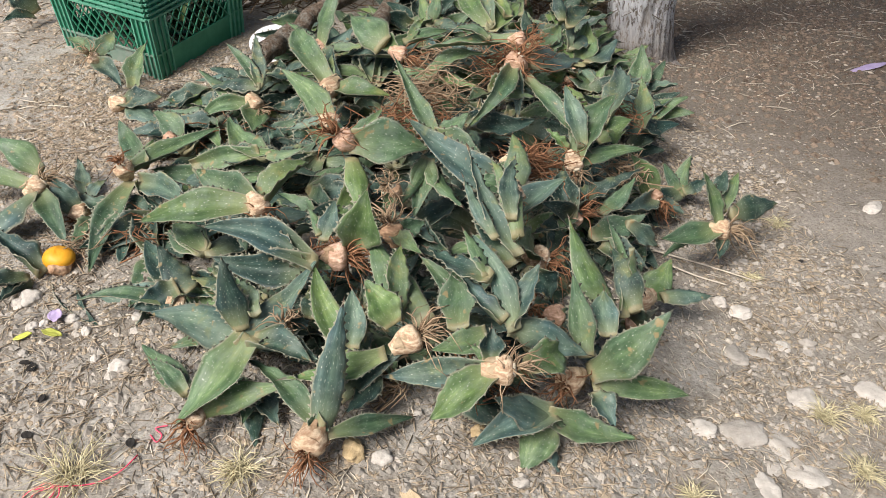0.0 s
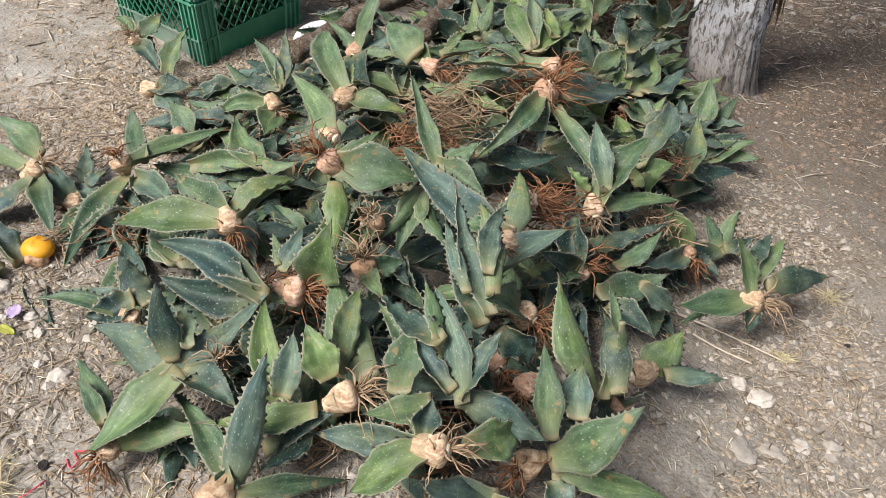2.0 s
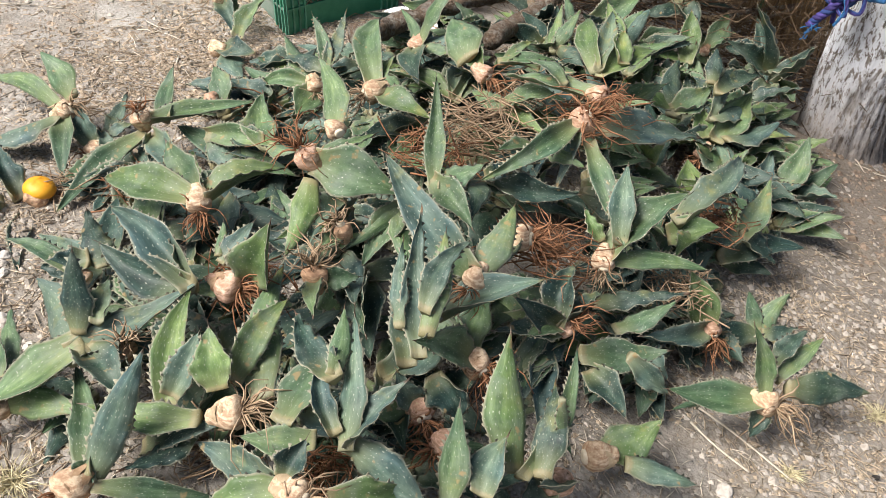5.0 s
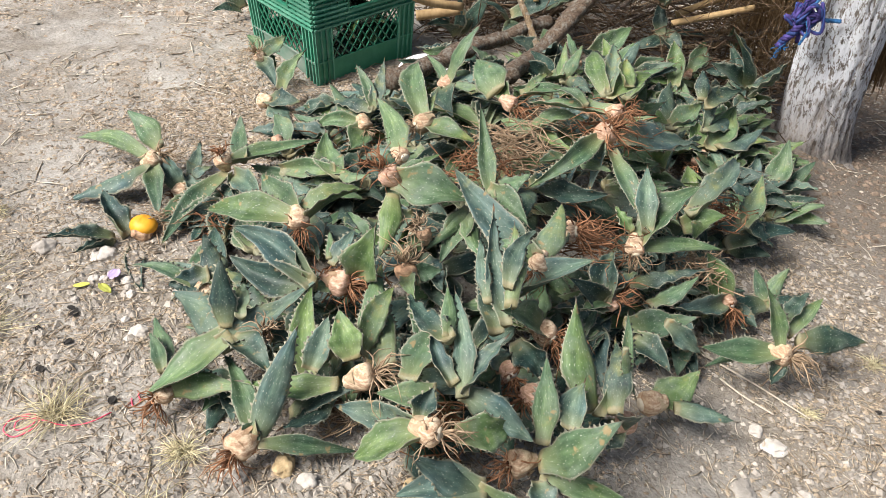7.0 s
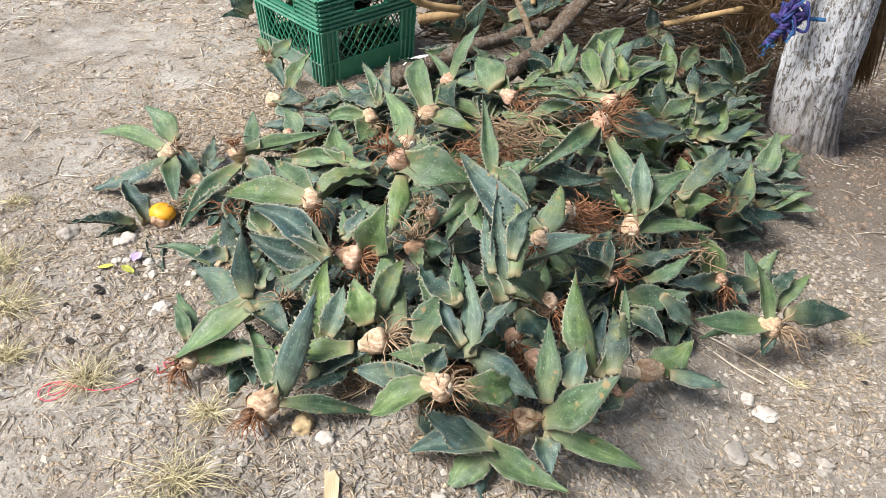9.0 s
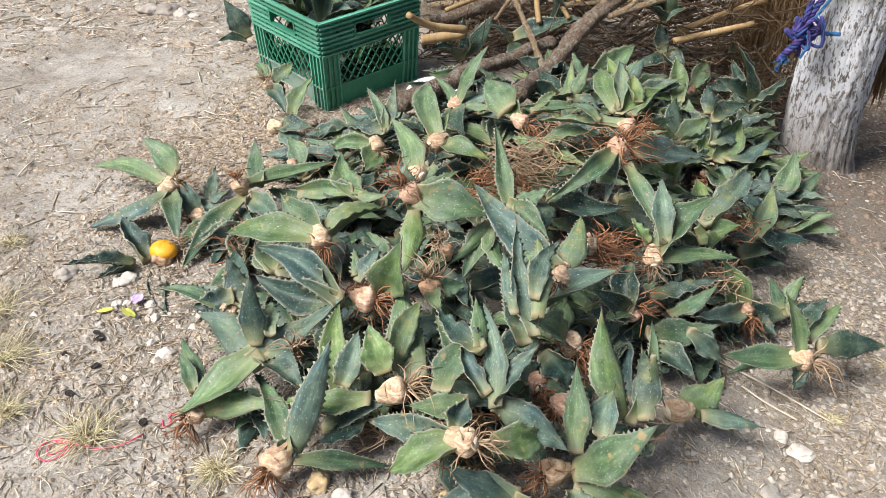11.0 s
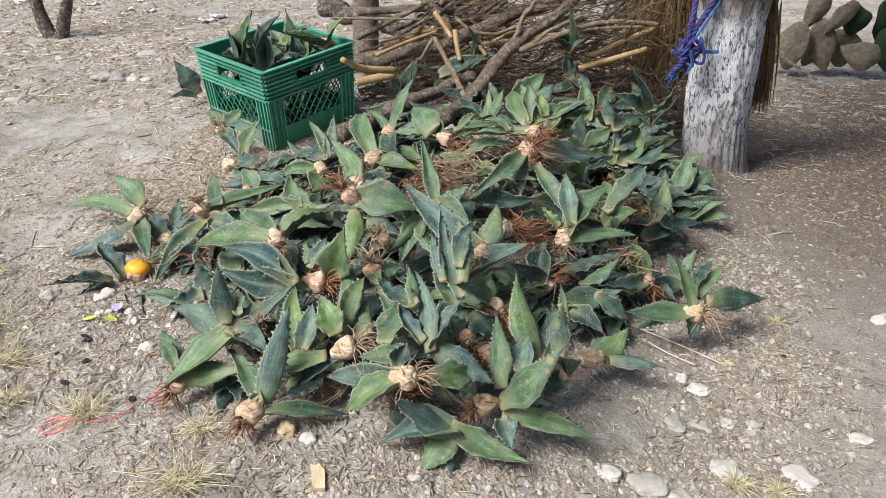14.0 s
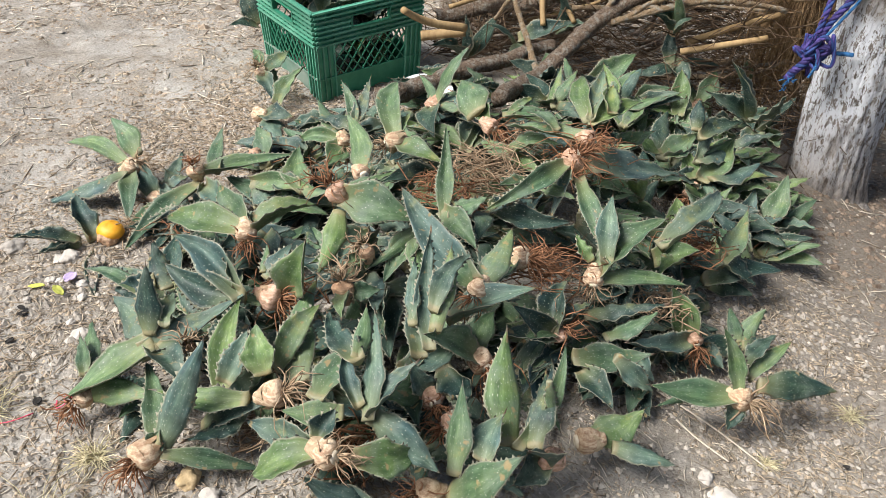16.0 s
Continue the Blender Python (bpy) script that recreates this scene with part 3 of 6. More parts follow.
agave((0.478, 2.679, 0.012), [(74, 20, 0.213, 0.068, 'g', (0.012, 0.013, 0.031)), (47, -15, 0.158, 0.037, 'y'), (138, 55, 0.093, 0.044, 'y', (0.001, 0.011, 0.027)), (44, 8, 0.176, 0.065, 'b', (0.033, 0.021, 0.046))], (-107, -38, 0.062), 1.10, 1)
agave((0.700, 2.724, -0.080), [(77, 54, 0.172, 0.057, 'g'), (149, 27, 0.054, 0.041, 'g', (-0.020, 0.006, 0.013))], (-39, -27, 0.090), 1.15, 1)
agave((0.631, 2.327, 0.014), [(81, 29, 0.183, 0.044, 'g', (-0.003, -0.017, -0.010)), (38, -0, 0.235, 0.048, 'd', (-0.040, -0.041, -0.050)), (25, -37, 0.137, 0.041, 'd', (-0.011, -0.005, 0.009)), (-125, 14, 0.112, 0.034, 'd')], None, 0, None)
agave((0.502, 2.202, 0.096), [(76, 6, 0.317, 0.055, 'b', (-0.008, -0.033, -0.003))], None, 0, None)
agave((0.542, 2.190, 0.063), [(16, 21, 0.114, 0.058, 'y', (-0.070, -0.012, -0.015)), (-103, 6, 0.112, 0.036, 'y')], None, 0, None)
agave((0.624, 2.045, -0.049), [(172, 58, 0.129, 0.056, 'y'), (-125, 16, 0.207, 0.043, 'b')], (-54, -25, 0.066), 1.10, 1)
agave((0.455, 1.873, 0.013), [(39, 23, 0.136, 0.036, 'g', (-0.010, -0.008, -0.006)), (24, 12, 0.183, 0.036, 'd', (-0.065, 0.007, 0.029))], None, 0, None)
agave((0.426, 1.763, 0.018), [(36, -3, 0.183, 0.051, 'g', (-0.016, -0.012, 0.001)), (-39, -5, 0.120, 0.044, 'd', (0.007, -0.005, -0.022)), (22, -45, 0.127, 0.035, 'b', (0.072, 0.014, 0.026))], None, 0, None)
agave((0.758, 1.889, -0.056), [(-179, 68, 0.173, 0.030, 'g'), (-147, 14, 0.208, 0.055, 'g'), (61, 18, 0.140, 0.029, 'g', (0.003, 0.021, 0.035)), (38, -13, 0.207, 0.049, 'd', (0.027, 0.018, 0.032)), (-151, -7, 0.175, 0.021, 'g'), (-98, -46, 0.067, 0.034, 'd'), (64, 20, 0.113, 0.029, 'd', (-0.012, 0.033, 0.052))], (-20, 8, 0.093), 1.30, 0)
agave((0.726, 2.150, -0.107), [(64, 42, 0.121, 0.038, 'g', (-0.004, -0.009, -0.009)), (-138, 3, 0.150, 0.045, 'd', (0.012, 0.011, -0.001)), (-12, 42, 0.086, 0.031, 'd'), (133, 46, 0.089, 0.028, 'g')], None, 0, None)
agave((0.509, 1.595, -0.040), [(52, 15, 0.129, 0.058, 'y'), (18, -15, 0.132, 0.038, 'b', (0.042, 0.006, 0.005))], None, 1.30, 0)
agave((0.273, 1.577, 0.087), [(-114, 42, 0.185, 0.051, 'g'), (34, 21, 0.189, 0.056, 'b', (-0.089, 0.012, 0.053))], (-22, -14, 0.086), 1.30, 0)
agave((0.405, 1.414, 0.079), [(117, 35, 0.216, 0.052, 'y', (0.009, -0.017, -0.013)), (90, 14, 0.255, 0.028, 'g', (0.020, -0.023, -0.006)), (103, 21, 0.153, 0.041, 'd', (0.047, -0.009, -0.006)), (-8, -71, 0.108, 0.014, 'g', (0.038, 0.069, 0.100))], None, 0, None)
agave((0.374, 1.769, 0.057), [(-116, 17, 0.100, 0.031, 'g'), (-133, 13, 0.142, 0.043, 'd')], (14, 47, 0.088), 1.00, 1)
agave((0.362, 1.759, 0.069), [(92, 31, 0.137, 0.050, 'd', (0.000, -0.013, -0.008)), (-144, 39, 0.122, 0.043, 'd', (0.008, 0.006, -0.008)), (60, 16, 0.117, 0.034, 'd', (-0.006, -0.010, -0.004))], None, 0, None)
agave((-0.126, 1.445, 0.184), [(20, 73, 0.127, 0.065, 'y', (0.032, 0.018, 0.003)), (78, 31, 0.088, 0.029, 'b', (-0.020, 0.006, 0.026)), (115, 24, 0.065, 0.014, 'g', (-0.025, 0.011, 0.037)), (-124, 10, 0.048, 0.024, 'g')], (6, -0, 0.092), 1.30, 1)
agave((-0.169, 1.401, 0.203), [(163, 11, 0.236, 0.051, 'b', (0.024, -0.007, -0.005)), (-179, 6, 0.189, 0.055, 'd', (0.020, 0.000, -0.002)), (154, 16, 0.099, 0.036, 'b')], None, 0, None)
agave((-0.259, 1.243, 0.151), [(151, -7, 0.264, 0.058, 'b', (0.025, -0.014, 0.003)), (-133, -27, 0.191, 0.069, 'g', (0.013, 0.013, 0.009)), (56, 17, 0.221, 0.039, 'b', (-0.013, -0.019, -0.007)), (117, 65, 0.133, 0.039, 'd', (-0.005, 0.006, 0.009)), (-18, -6, 0.117, 0.052, 'd'), (118, 12, 0.088, 0.028, 'g', (0.020, 0.027, 0.029))], None, 0, None)
agave((-0.445, 1.434, 0.083), [(148, 44, 0.112, 0.045, 'd', (0.033, 0.029, 0.007)), (-152, -11, 0.093, 0.047, 'd', (0.009, 0.025, 0.025)), (177, 1, 0.192, 0.030, 'g'), (-36, 54, 0.100, 0.036, 'd', (0.064, 0.055, 0.014))], None, 0.80, 0)
agave((-0.340, 1.148, 0.069), [(135, -0, 0.174, 0.034, 'g', (-0.002, 0.024, 0.028)), (10, 15, 0.162, 0.038, 'y'), (139, 13, 0.100, 0.024, 'g', (-0.008, 0.017, 0.026))], (-98, -7, 0.059), 1.00, 0)
agave((-0.115, 1.103, 0.090), [(68, 59, 0.224, 0.042, 'b', (-0.005, -0.011, -0.021)), (136, 6, 0.208, 0.031, 'g', (0.007, -0.015, 0.005)), (39, -22, 0.187, 0.026, 'g', (0.003, -0.015, -0.008))], None, 0, None)
agave((-0.131, 1.085, 0.077), [(65, 32, 0.044, 0.028, 'g')], (-103, -10, 0.068), 1.35, 0)
agave((-0.082, 1.236, 0.129), [(115, 23, 0.205, 0.041, 'y', (0.009, -0.018, -0.008)), (87, 45, 0.105, 0.040, 'b'), (25, 27, 0.134, 0.033, 'd', (-0.020, -0.057, -0.061)), (-112, -3, 0.122, 0.032, 'd', (0.051, 0.013, -0.028))], None, 0, None)
agave((-0.203, 1.276, 0.139), [(62, -7, 0.072, 0.028, 'b'), (86, 35, 0.065, 0.032, 'd', (0.042, 0.027, 0.002)), (-40, -4, 0.087, 0.029, 'b')], (31, 65, 0.054), 1.00, 2)
agave((0.021, 1.246, 0.148), [(135, 40, 0.094, 0.045, 'y', (-0.019, 0.007, 0.021)), (116, 9, 0.261, 0.050, 'g', (0.035, 0.028, 0.015)), (-164, -4, 0.177, 0.035, 'y', (-0.029, -0.020, -0.007))], (19, 22, 0.094), 1.25, 0)
agave((-0.001, 1.291, 0.173), [(89, 18, 0.158, 0.038, 'y', (-0.000, -0.016, -0.005)), (134, 26, 0.137, 0.031, 'g', (0.130, 0.027, -0.027))], None, 0, None)
agave((0.109, 1.257, 0.175), [(90, 10, 0.156, 0.049, 'g', (0.000, -0.016, -0.003)), (-155, -0, 0.107, 0.036, 'g', (0.056, 0.006, -0.021))], None, 0, None)
agave((0.199, 1.266, 0.169), [(115, 30, 0.198, 0.034, 'b', (0.008, -0.017, -0.011)), (56, 37, 0.124, 0.042, 'b', (-0.006, -0.009, -0.008)), (145, 5, 0.136, 0.038, 'd', (-0.029, 0.030, 0.071)), (112, 14, 0.112, 0.024, 'g', (-0.037, 0.031, 0.074)), (130, 20, 0.117, 0.027, 'b', (-0.009, -0.009, 0.004))], None, 0, None)
agave((0.232, 1.444, 0.078), [(-129, 18, 0.101, 0.050, 'g'), (-16, -54, 0.090, 0.051, 'd', (0.006, 0.042, 0.057)), (-163, 64, 0.079, 0.034, 'b')], (-37, -6, 0.050), 1.15, 1)
agave((0.293, 1.414, 0.063), [(-17, 2, 0.051, 0.034, 'd')], (-118, 1, 0.050), 1.10, 1)
agave((0.177, 1.170, 0.151), [(166, -17, 0.211, 0.044, 'b'), (-160, -30, 0.137, 0.057, 'y'), (55, -18, 0.128, 0.049, 'y', (0.041, 0.009, -0.007)), (87, 33, 0.058, 0.034, 'd', (-0.016, -0.000, 0.007)), (146, 22, 0.055, 0.024, 'y')], (-6, 6, 0.067), 1.20, 0)
agave((0.208, 1.271, 0.151), [(-2, -23, 0.151, 0.048, 'b', (-0.015, 0.000, 0.006)), (50, -34, 0.090, 0.038, 'd')], None, 0, None)
agave((0.314, 1.276, 0.024), [(-5, 50, 0.206, 0.058, 'g', (0.025, 0.009, 0.004)), (7, -18, 0.205, 0.037, 'g', (0.034, 0.004, -0.004)), (-57, -24, 0.076, 0.039, 'b', (0.033, -0.006, -0.015)), (107, 57, 0.160, 0.037, 'g', (0.031, 0.025, 0.021)), (88, 26, 0.097, 0.044, 'b', (0.070, 0.055, 0.048))], (-137, 7, 0.062), 1.30, 0)
agave((0.470, 1.488, -0.014), [(-127, -19, 0.082, 0.045, 'd'), (-96, 46, 0.160, 0.034, 'd')], None, 1.10, 1)
agave((0.272, 1.190, 0.020), [(-147, 42, 0.182, 0.045, 'b', (0.012, 0.008, -0.013)), (-161, -8, 0.163, 0.057, 'b', (0.016, 0.006, 0.002)), (-128, -33, 0.103, 0.055, 'g'), (-83, -48, 0.090, 0.038, 'b'), (3, -23, 0.182, 0.044, 'g', (-0.018, -0.001, 0.008)), (-165, -8, 0.113, 0.042, 'd', (0.012, 0.003, 0.002)), (-43, -45, 0.031, 0.017, 'y')], None, 0, None)
agave((0.042, 1.746, 0.227), [(-105, -39, 0.140, 0.044, 'g', (0.003, 0.011, 0.009)), (-118, -22, 0.143, 0.023, 'g', (0.007, 0.013, 0.006)), (-53, -24, 0.147, 0.033, 'g', (-0.009, 0.012, 0.006))], None, 0, None)
agave((-0.024, 1.554, 0.165), [(28, 4, 0.067, 0.032, 'g'), (-60, 12, 0.124, 0.028, 'g')], (143, 75, 0.098), 1.10, 2)
agave((-0.025, 1.645, 0.207), [(-106, -10, 0.047, 0.025, 'g')], (-149, 75, 0.056), 0.90, 2)
agave((0.060, 1.846, 0.234), [(116, 25, 0.276, 0.031, 'g', (0.012, -0.024, -0.013)), (41, 15, 0.094, 0.040, 'g'), (-32, -13, 0.143, 0.045, 'g', (-0.013, 0.008, 0.003))], None, 0, None)
agave((0.091, 1.927, 0.207), [(24, -7, 0.197, 0.045, 'd', (0.028, 0.011, 0.006)), (-74, -7, 0.128, 0.035, 'd', (0.028, 0.011, 0.006)), (10, 19, 0.068, 0.028, 'd', (0.028, 0.011, 0.006))], (-128, 55, 0.050), 0.90, 1)
agave((0.036, 2.306, 0.180), [(-20, 27, 0.196, 0.041, 'g', (-0.018, 0.007, -0.009)), (-29, -0, 0.154, 0.043, 'y', (-0.014, 0.008, 0.000)), (157, -3, 0.124, 0.036, 'g', (0.012, -0.005, 0.001))], None, 0, None)
agave((0.190, 2.072, 0.235), [(71, 4, 0.088, 0.038, 'y'), (-117, 14, 0.112, 0.031, 'g'), (-10, -2, 0.102, 0.032, 'y')], None, 0, None)
agave((-0.210, 2.106, 0.239), [(-9, -5, 0.149, 0.054, 'y'), (115, 13, 0.276, 0.055, 'g'), (5, -24, 0.138, 0.037, 'g'), (91, 26, 0.100, 0.029, 'y')], (-127, -14, 0.074), 1.30, 0)
agave((-0.181, 1.884, 0.255), [(130, 17, 0.208, 0.049, 'g'), (170, -16, 0.100, 0.034, 'b')], None, 1.00, 0)
agave((-0.438, 2.220, 0.146), [(141, 9, 0.233, 0.048, 'g'), (-171, -13, 0.155, 0.037, 'g'), (-84, -17, 0.100, 0.056, 'g'), (163, -14, 0.075, 0.030, 'b')], (-40, -33, 0.054), 1.10, 0)
agave((-0.623, 2.051, 0.127), [(136, 24, 0.152, 0.050, 'g', (0.036, 0.003, -0.036)), (85, -7, 0.197, 0.067, 'd', (0.029, -0.002, -0.038))], None, 0.90, 1)
agave((-0.349, 1.881, 0.171), [(126, 8, 0.204, 0.055, 'g', (0.013, -0.017, -0.003)), (-18, 18, 0.112, 0.028, 'g'), (163, -13, 0.112, 0.046, 'd')], None, 0, None)
agave((-0.514, 1.908, 0.134), [(-9, 12, 0.245, 0.038, 'g', (-0.025, 0.004, -0.005)), (-24, -13, 0.136, 0.051, 'b', (-0.013, 0.006, 0.003)), (20, 4, 0.145, 0.046, 'd', (-0.015, -0.005, -0.001))], None, 0, None)
agave((-0.913, 2.451, 0.042), [(83, 33, 0.176, 0.051, 'g', (0.041, 0.035, 0.022)), (-43, -5, 0.174, 0.056, 'b', (0.032, 0.020, 0.001)), (-6, 11, 0.141, 0.057, 'd')], None, 1.15, 0)
agave((-1.029, 2.629, 0.110), [(71, 24, 0.122, 0.046, 'g'), (-36, -29, 0.125, 0.048, 'b'), (137, 10, 0.160, 0.034, 'g'), (55, -38, 0.065, 0.041, 'g')], (-133, 61, 0.070), 1.00, 0)
agave((-0.298, 2.508, 0.186), [(48, 57, 0.193, 0.053, 'g'), (134, 14, 0.154, 0.025, 'g'), (-22, 12, 0.166, 0.031, 'g'), (-62, -9, 0.177, 0.057, 'd'), (38, 18, 0.132, 0.057, 'b'), (-98, -1, 0.080, 0.046, 'b', (-0.061, -0.031, -0.021))], (-85, -27, 0.050), 1.10, 1)
agave((-0.432, 2.262, 0.183), [(135, 31, 0.165, 0.028, 'g', (0.011, -0.011, -0.009)), (99, 33, 0.177, 0.031, 'd', (0.003, -0.016, -0.010)), (179, -32, 0.070, 0.044, 'b'), (171, -8, 0.148, 0.047, 'd', (0.015, -0.003, 0.002))], None, 0, None)
agave((-0.052, 2.357, 0.226), [(128, 14, 0.160, 0.077, 'g', (-0.041, -0.003, 0.024)), (141, -15, 0.198, 0.041, 'b'), (143, 20, 0.101, 0.040, 'y')], (-13, -18, 0.089), 1.10, 1)
agave((-0.031, 2.432, 0.232), [(64, 18, 0.099, 0.020, 'y'), (40, -2, 0.159, 0.034, 'g', (-0.013, -0.011, 0.001))], None, 0, None)
agave((0.027, 2.687, 0.192), [(104, 24, 0.179, 0.034, 'y', (0.004, -0.017, -0.008)), (79, 31, 0.153, 0.030, 'g', (-0.003, -0.014, -0.009)), (-31, -2, 0.112, 0.038, 'd')], None, 0, None)
agave((0.039, 2.802, 0.208), [(125, 32, 0.112, 0.023, 'g')], None, 0.90, 2)
agave((0.048, 3.025, 0.161), [(51, 25, 0.195, 0.070, 'g', (-0.012, -0.015, -0.009)), (28, 8, 0.102, 0.057, 'g')], None, 0, None)
agave((0.197, 2.461, 0.267), [(113, 12, 0.223, 0.045, 'y', (0.009, -0.022, -0.005)), (100, 15, 0.241, 0.035, 'b', (0.011, -0.022, -0.002)), (65, 3, 0.221, 0.058, 'y', (0.003, -0.023, -0.013)), (105, 20, 0.112, 0.045, 'y', (0.057, 0.005, 0.018))], None, 0, None)
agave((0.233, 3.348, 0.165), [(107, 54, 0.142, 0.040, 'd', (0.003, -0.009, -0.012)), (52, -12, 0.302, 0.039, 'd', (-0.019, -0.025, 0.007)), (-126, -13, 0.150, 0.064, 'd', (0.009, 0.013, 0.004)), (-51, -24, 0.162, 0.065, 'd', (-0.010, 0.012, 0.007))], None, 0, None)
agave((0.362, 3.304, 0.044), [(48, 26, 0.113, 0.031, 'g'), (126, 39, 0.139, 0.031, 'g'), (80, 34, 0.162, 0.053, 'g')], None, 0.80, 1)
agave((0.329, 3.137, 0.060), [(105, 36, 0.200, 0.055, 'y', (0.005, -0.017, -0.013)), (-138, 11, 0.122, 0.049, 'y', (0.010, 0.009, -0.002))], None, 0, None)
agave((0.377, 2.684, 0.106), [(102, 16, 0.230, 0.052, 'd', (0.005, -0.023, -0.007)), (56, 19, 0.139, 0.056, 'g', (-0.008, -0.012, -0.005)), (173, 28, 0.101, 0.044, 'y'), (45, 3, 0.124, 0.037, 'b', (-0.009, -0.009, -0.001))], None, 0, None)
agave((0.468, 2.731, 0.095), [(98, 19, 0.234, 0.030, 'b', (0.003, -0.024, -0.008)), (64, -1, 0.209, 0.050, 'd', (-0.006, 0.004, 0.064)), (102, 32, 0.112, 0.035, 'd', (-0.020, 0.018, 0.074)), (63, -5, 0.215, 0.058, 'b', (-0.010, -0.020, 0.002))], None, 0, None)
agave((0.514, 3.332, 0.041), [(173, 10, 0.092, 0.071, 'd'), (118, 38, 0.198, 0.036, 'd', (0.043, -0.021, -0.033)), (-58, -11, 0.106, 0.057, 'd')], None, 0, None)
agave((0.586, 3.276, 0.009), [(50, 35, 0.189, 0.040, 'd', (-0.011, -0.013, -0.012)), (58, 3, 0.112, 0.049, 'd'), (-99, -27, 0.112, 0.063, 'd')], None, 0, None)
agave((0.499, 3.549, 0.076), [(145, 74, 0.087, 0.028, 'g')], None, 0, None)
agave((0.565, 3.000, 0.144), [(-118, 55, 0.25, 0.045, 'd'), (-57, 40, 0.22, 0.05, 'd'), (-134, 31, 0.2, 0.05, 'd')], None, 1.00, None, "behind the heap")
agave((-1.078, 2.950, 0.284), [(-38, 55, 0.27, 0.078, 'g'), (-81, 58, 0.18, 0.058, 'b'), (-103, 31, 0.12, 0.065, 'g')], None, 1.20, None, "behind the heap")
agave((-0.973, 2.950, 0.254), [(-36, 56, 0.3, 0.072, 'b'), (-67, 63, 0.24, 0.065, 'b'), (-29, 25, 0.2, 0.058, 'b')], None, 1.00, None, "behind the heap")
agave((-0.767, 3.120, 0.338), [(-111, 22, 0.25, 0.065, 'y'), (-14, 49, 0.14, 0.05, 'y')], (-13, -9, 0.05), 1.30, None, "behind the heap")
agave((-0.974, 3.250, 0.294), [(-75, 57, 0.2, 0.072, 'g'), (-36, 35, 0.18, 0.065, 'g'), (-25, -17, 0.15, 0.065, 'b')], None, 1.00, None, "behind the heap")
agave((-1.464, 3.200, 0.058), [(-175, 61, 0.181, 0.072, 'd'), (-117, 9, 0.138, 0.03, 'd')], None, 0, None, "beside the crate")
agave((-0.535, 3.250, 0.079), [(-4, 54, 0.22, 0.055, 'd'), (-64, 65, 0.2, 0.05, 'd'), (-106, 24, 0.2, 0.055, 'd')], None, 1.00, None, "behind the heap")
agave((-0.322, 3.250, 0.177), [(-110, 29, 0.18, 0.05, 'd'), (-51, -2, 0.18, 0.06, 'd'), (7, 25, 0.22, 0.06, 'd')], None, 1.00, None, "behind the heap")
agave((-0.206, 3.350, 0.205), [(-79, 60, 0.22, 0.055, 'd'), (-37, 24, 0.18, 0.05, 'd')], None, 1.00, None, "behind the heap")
agave((0.226, 3.350, 0.280), [(-87, 52, 0.28, 0.055, 'g'), (-58, 30, 0.15, 0.05, 'd'), (-131, 32, 0.15, 0.05, 'd')], None, 1.00, None, "behind the heap")
# -- end of the pile


# a lower layer of the heap, mostly hidden under the plants above
HEAP = [(-0.30, 1.35, 0.15), (0.02, 1.45, 0.22), (0.25, 1.40, 0.13), (-0.1, 1.75, 0.25), (0.25, 1.75, 0.22), (-0.35, 1.95, 0.17), (0.05, 2.15, 0.24), (0.40, 2.20, 0.20),
        (-0.5, 1.75, 0.08), (-0.40, 1.52, 0.09), (-0.3, 2.35, 0.18), (0.65, 2.1, 0.04), (0.46, 1.88, 0.09), (0.57, 1.95, 0.05), (0.45, 1.95, 0.14), (0.1, 1.34, 0.08), (-0.45, 2.15, 0.12), (-0.55, 2.4, 0.09), (-0.1, 2.45, 0.2), (-0.35, 2.6, 0.13), (-0.5, 2.25, 0.1), (-0.2, 2.3, 0.1), (0.62, 2.3, 0.05), (0.66, 2.48, 0.05), (0.55, 2.2, 0.05), (0.6, 2.05, 0.05), (-0.2, 1.24, 0.06), (0.0, 1.3, 0.08)]
BACK = [(0.12, 2.55, 0.20), (0.4, 2.65, 0.20), (0.58, 2.5, 0.08), (0.25, 2.85, 0.17), (0.5, 2.95, 0.15), (0.3, 3.15, 0.14), (0.52, 3.25, 0.12), (0.64, 3.0, 0.08), (0.62, 2.75, 0.07), (0.3, 2.45, 0.22), (0.15, 3.0, 0.12), (-0.12, 2.72, 0.1), (0.02, 2.82, 0.1), (-0.28, 2.8, 0.06), (-0.1, 2.95, 0.06)]
fill = random.Random(21)


def lying(q, length, width, tones, low, high):
    """Leaves of an offset lying on its side: a loose fan about one direction."""
    a0, ls = q.uniform(0, 360), []
    for i in range(q.choice((3, 4, 4, 5))):
        ls.append((a0 + q.gauss(0, 48), q.uniform(low, high), q.uniform(*length), q.uniform(*width), q.choice(tones)))
    return ls


def heap_top(x, y):
    """Mean height of the plants that lie uppermost round a place."""
    ws = [(math.exp(-((x - px) ** 2 + (y - py) ** 2) / 0.02) + 1e-9, pz) for px, py, pz in tops]
    return sum(w * z for w, z in ws) / sum(w for w, _ in ws)


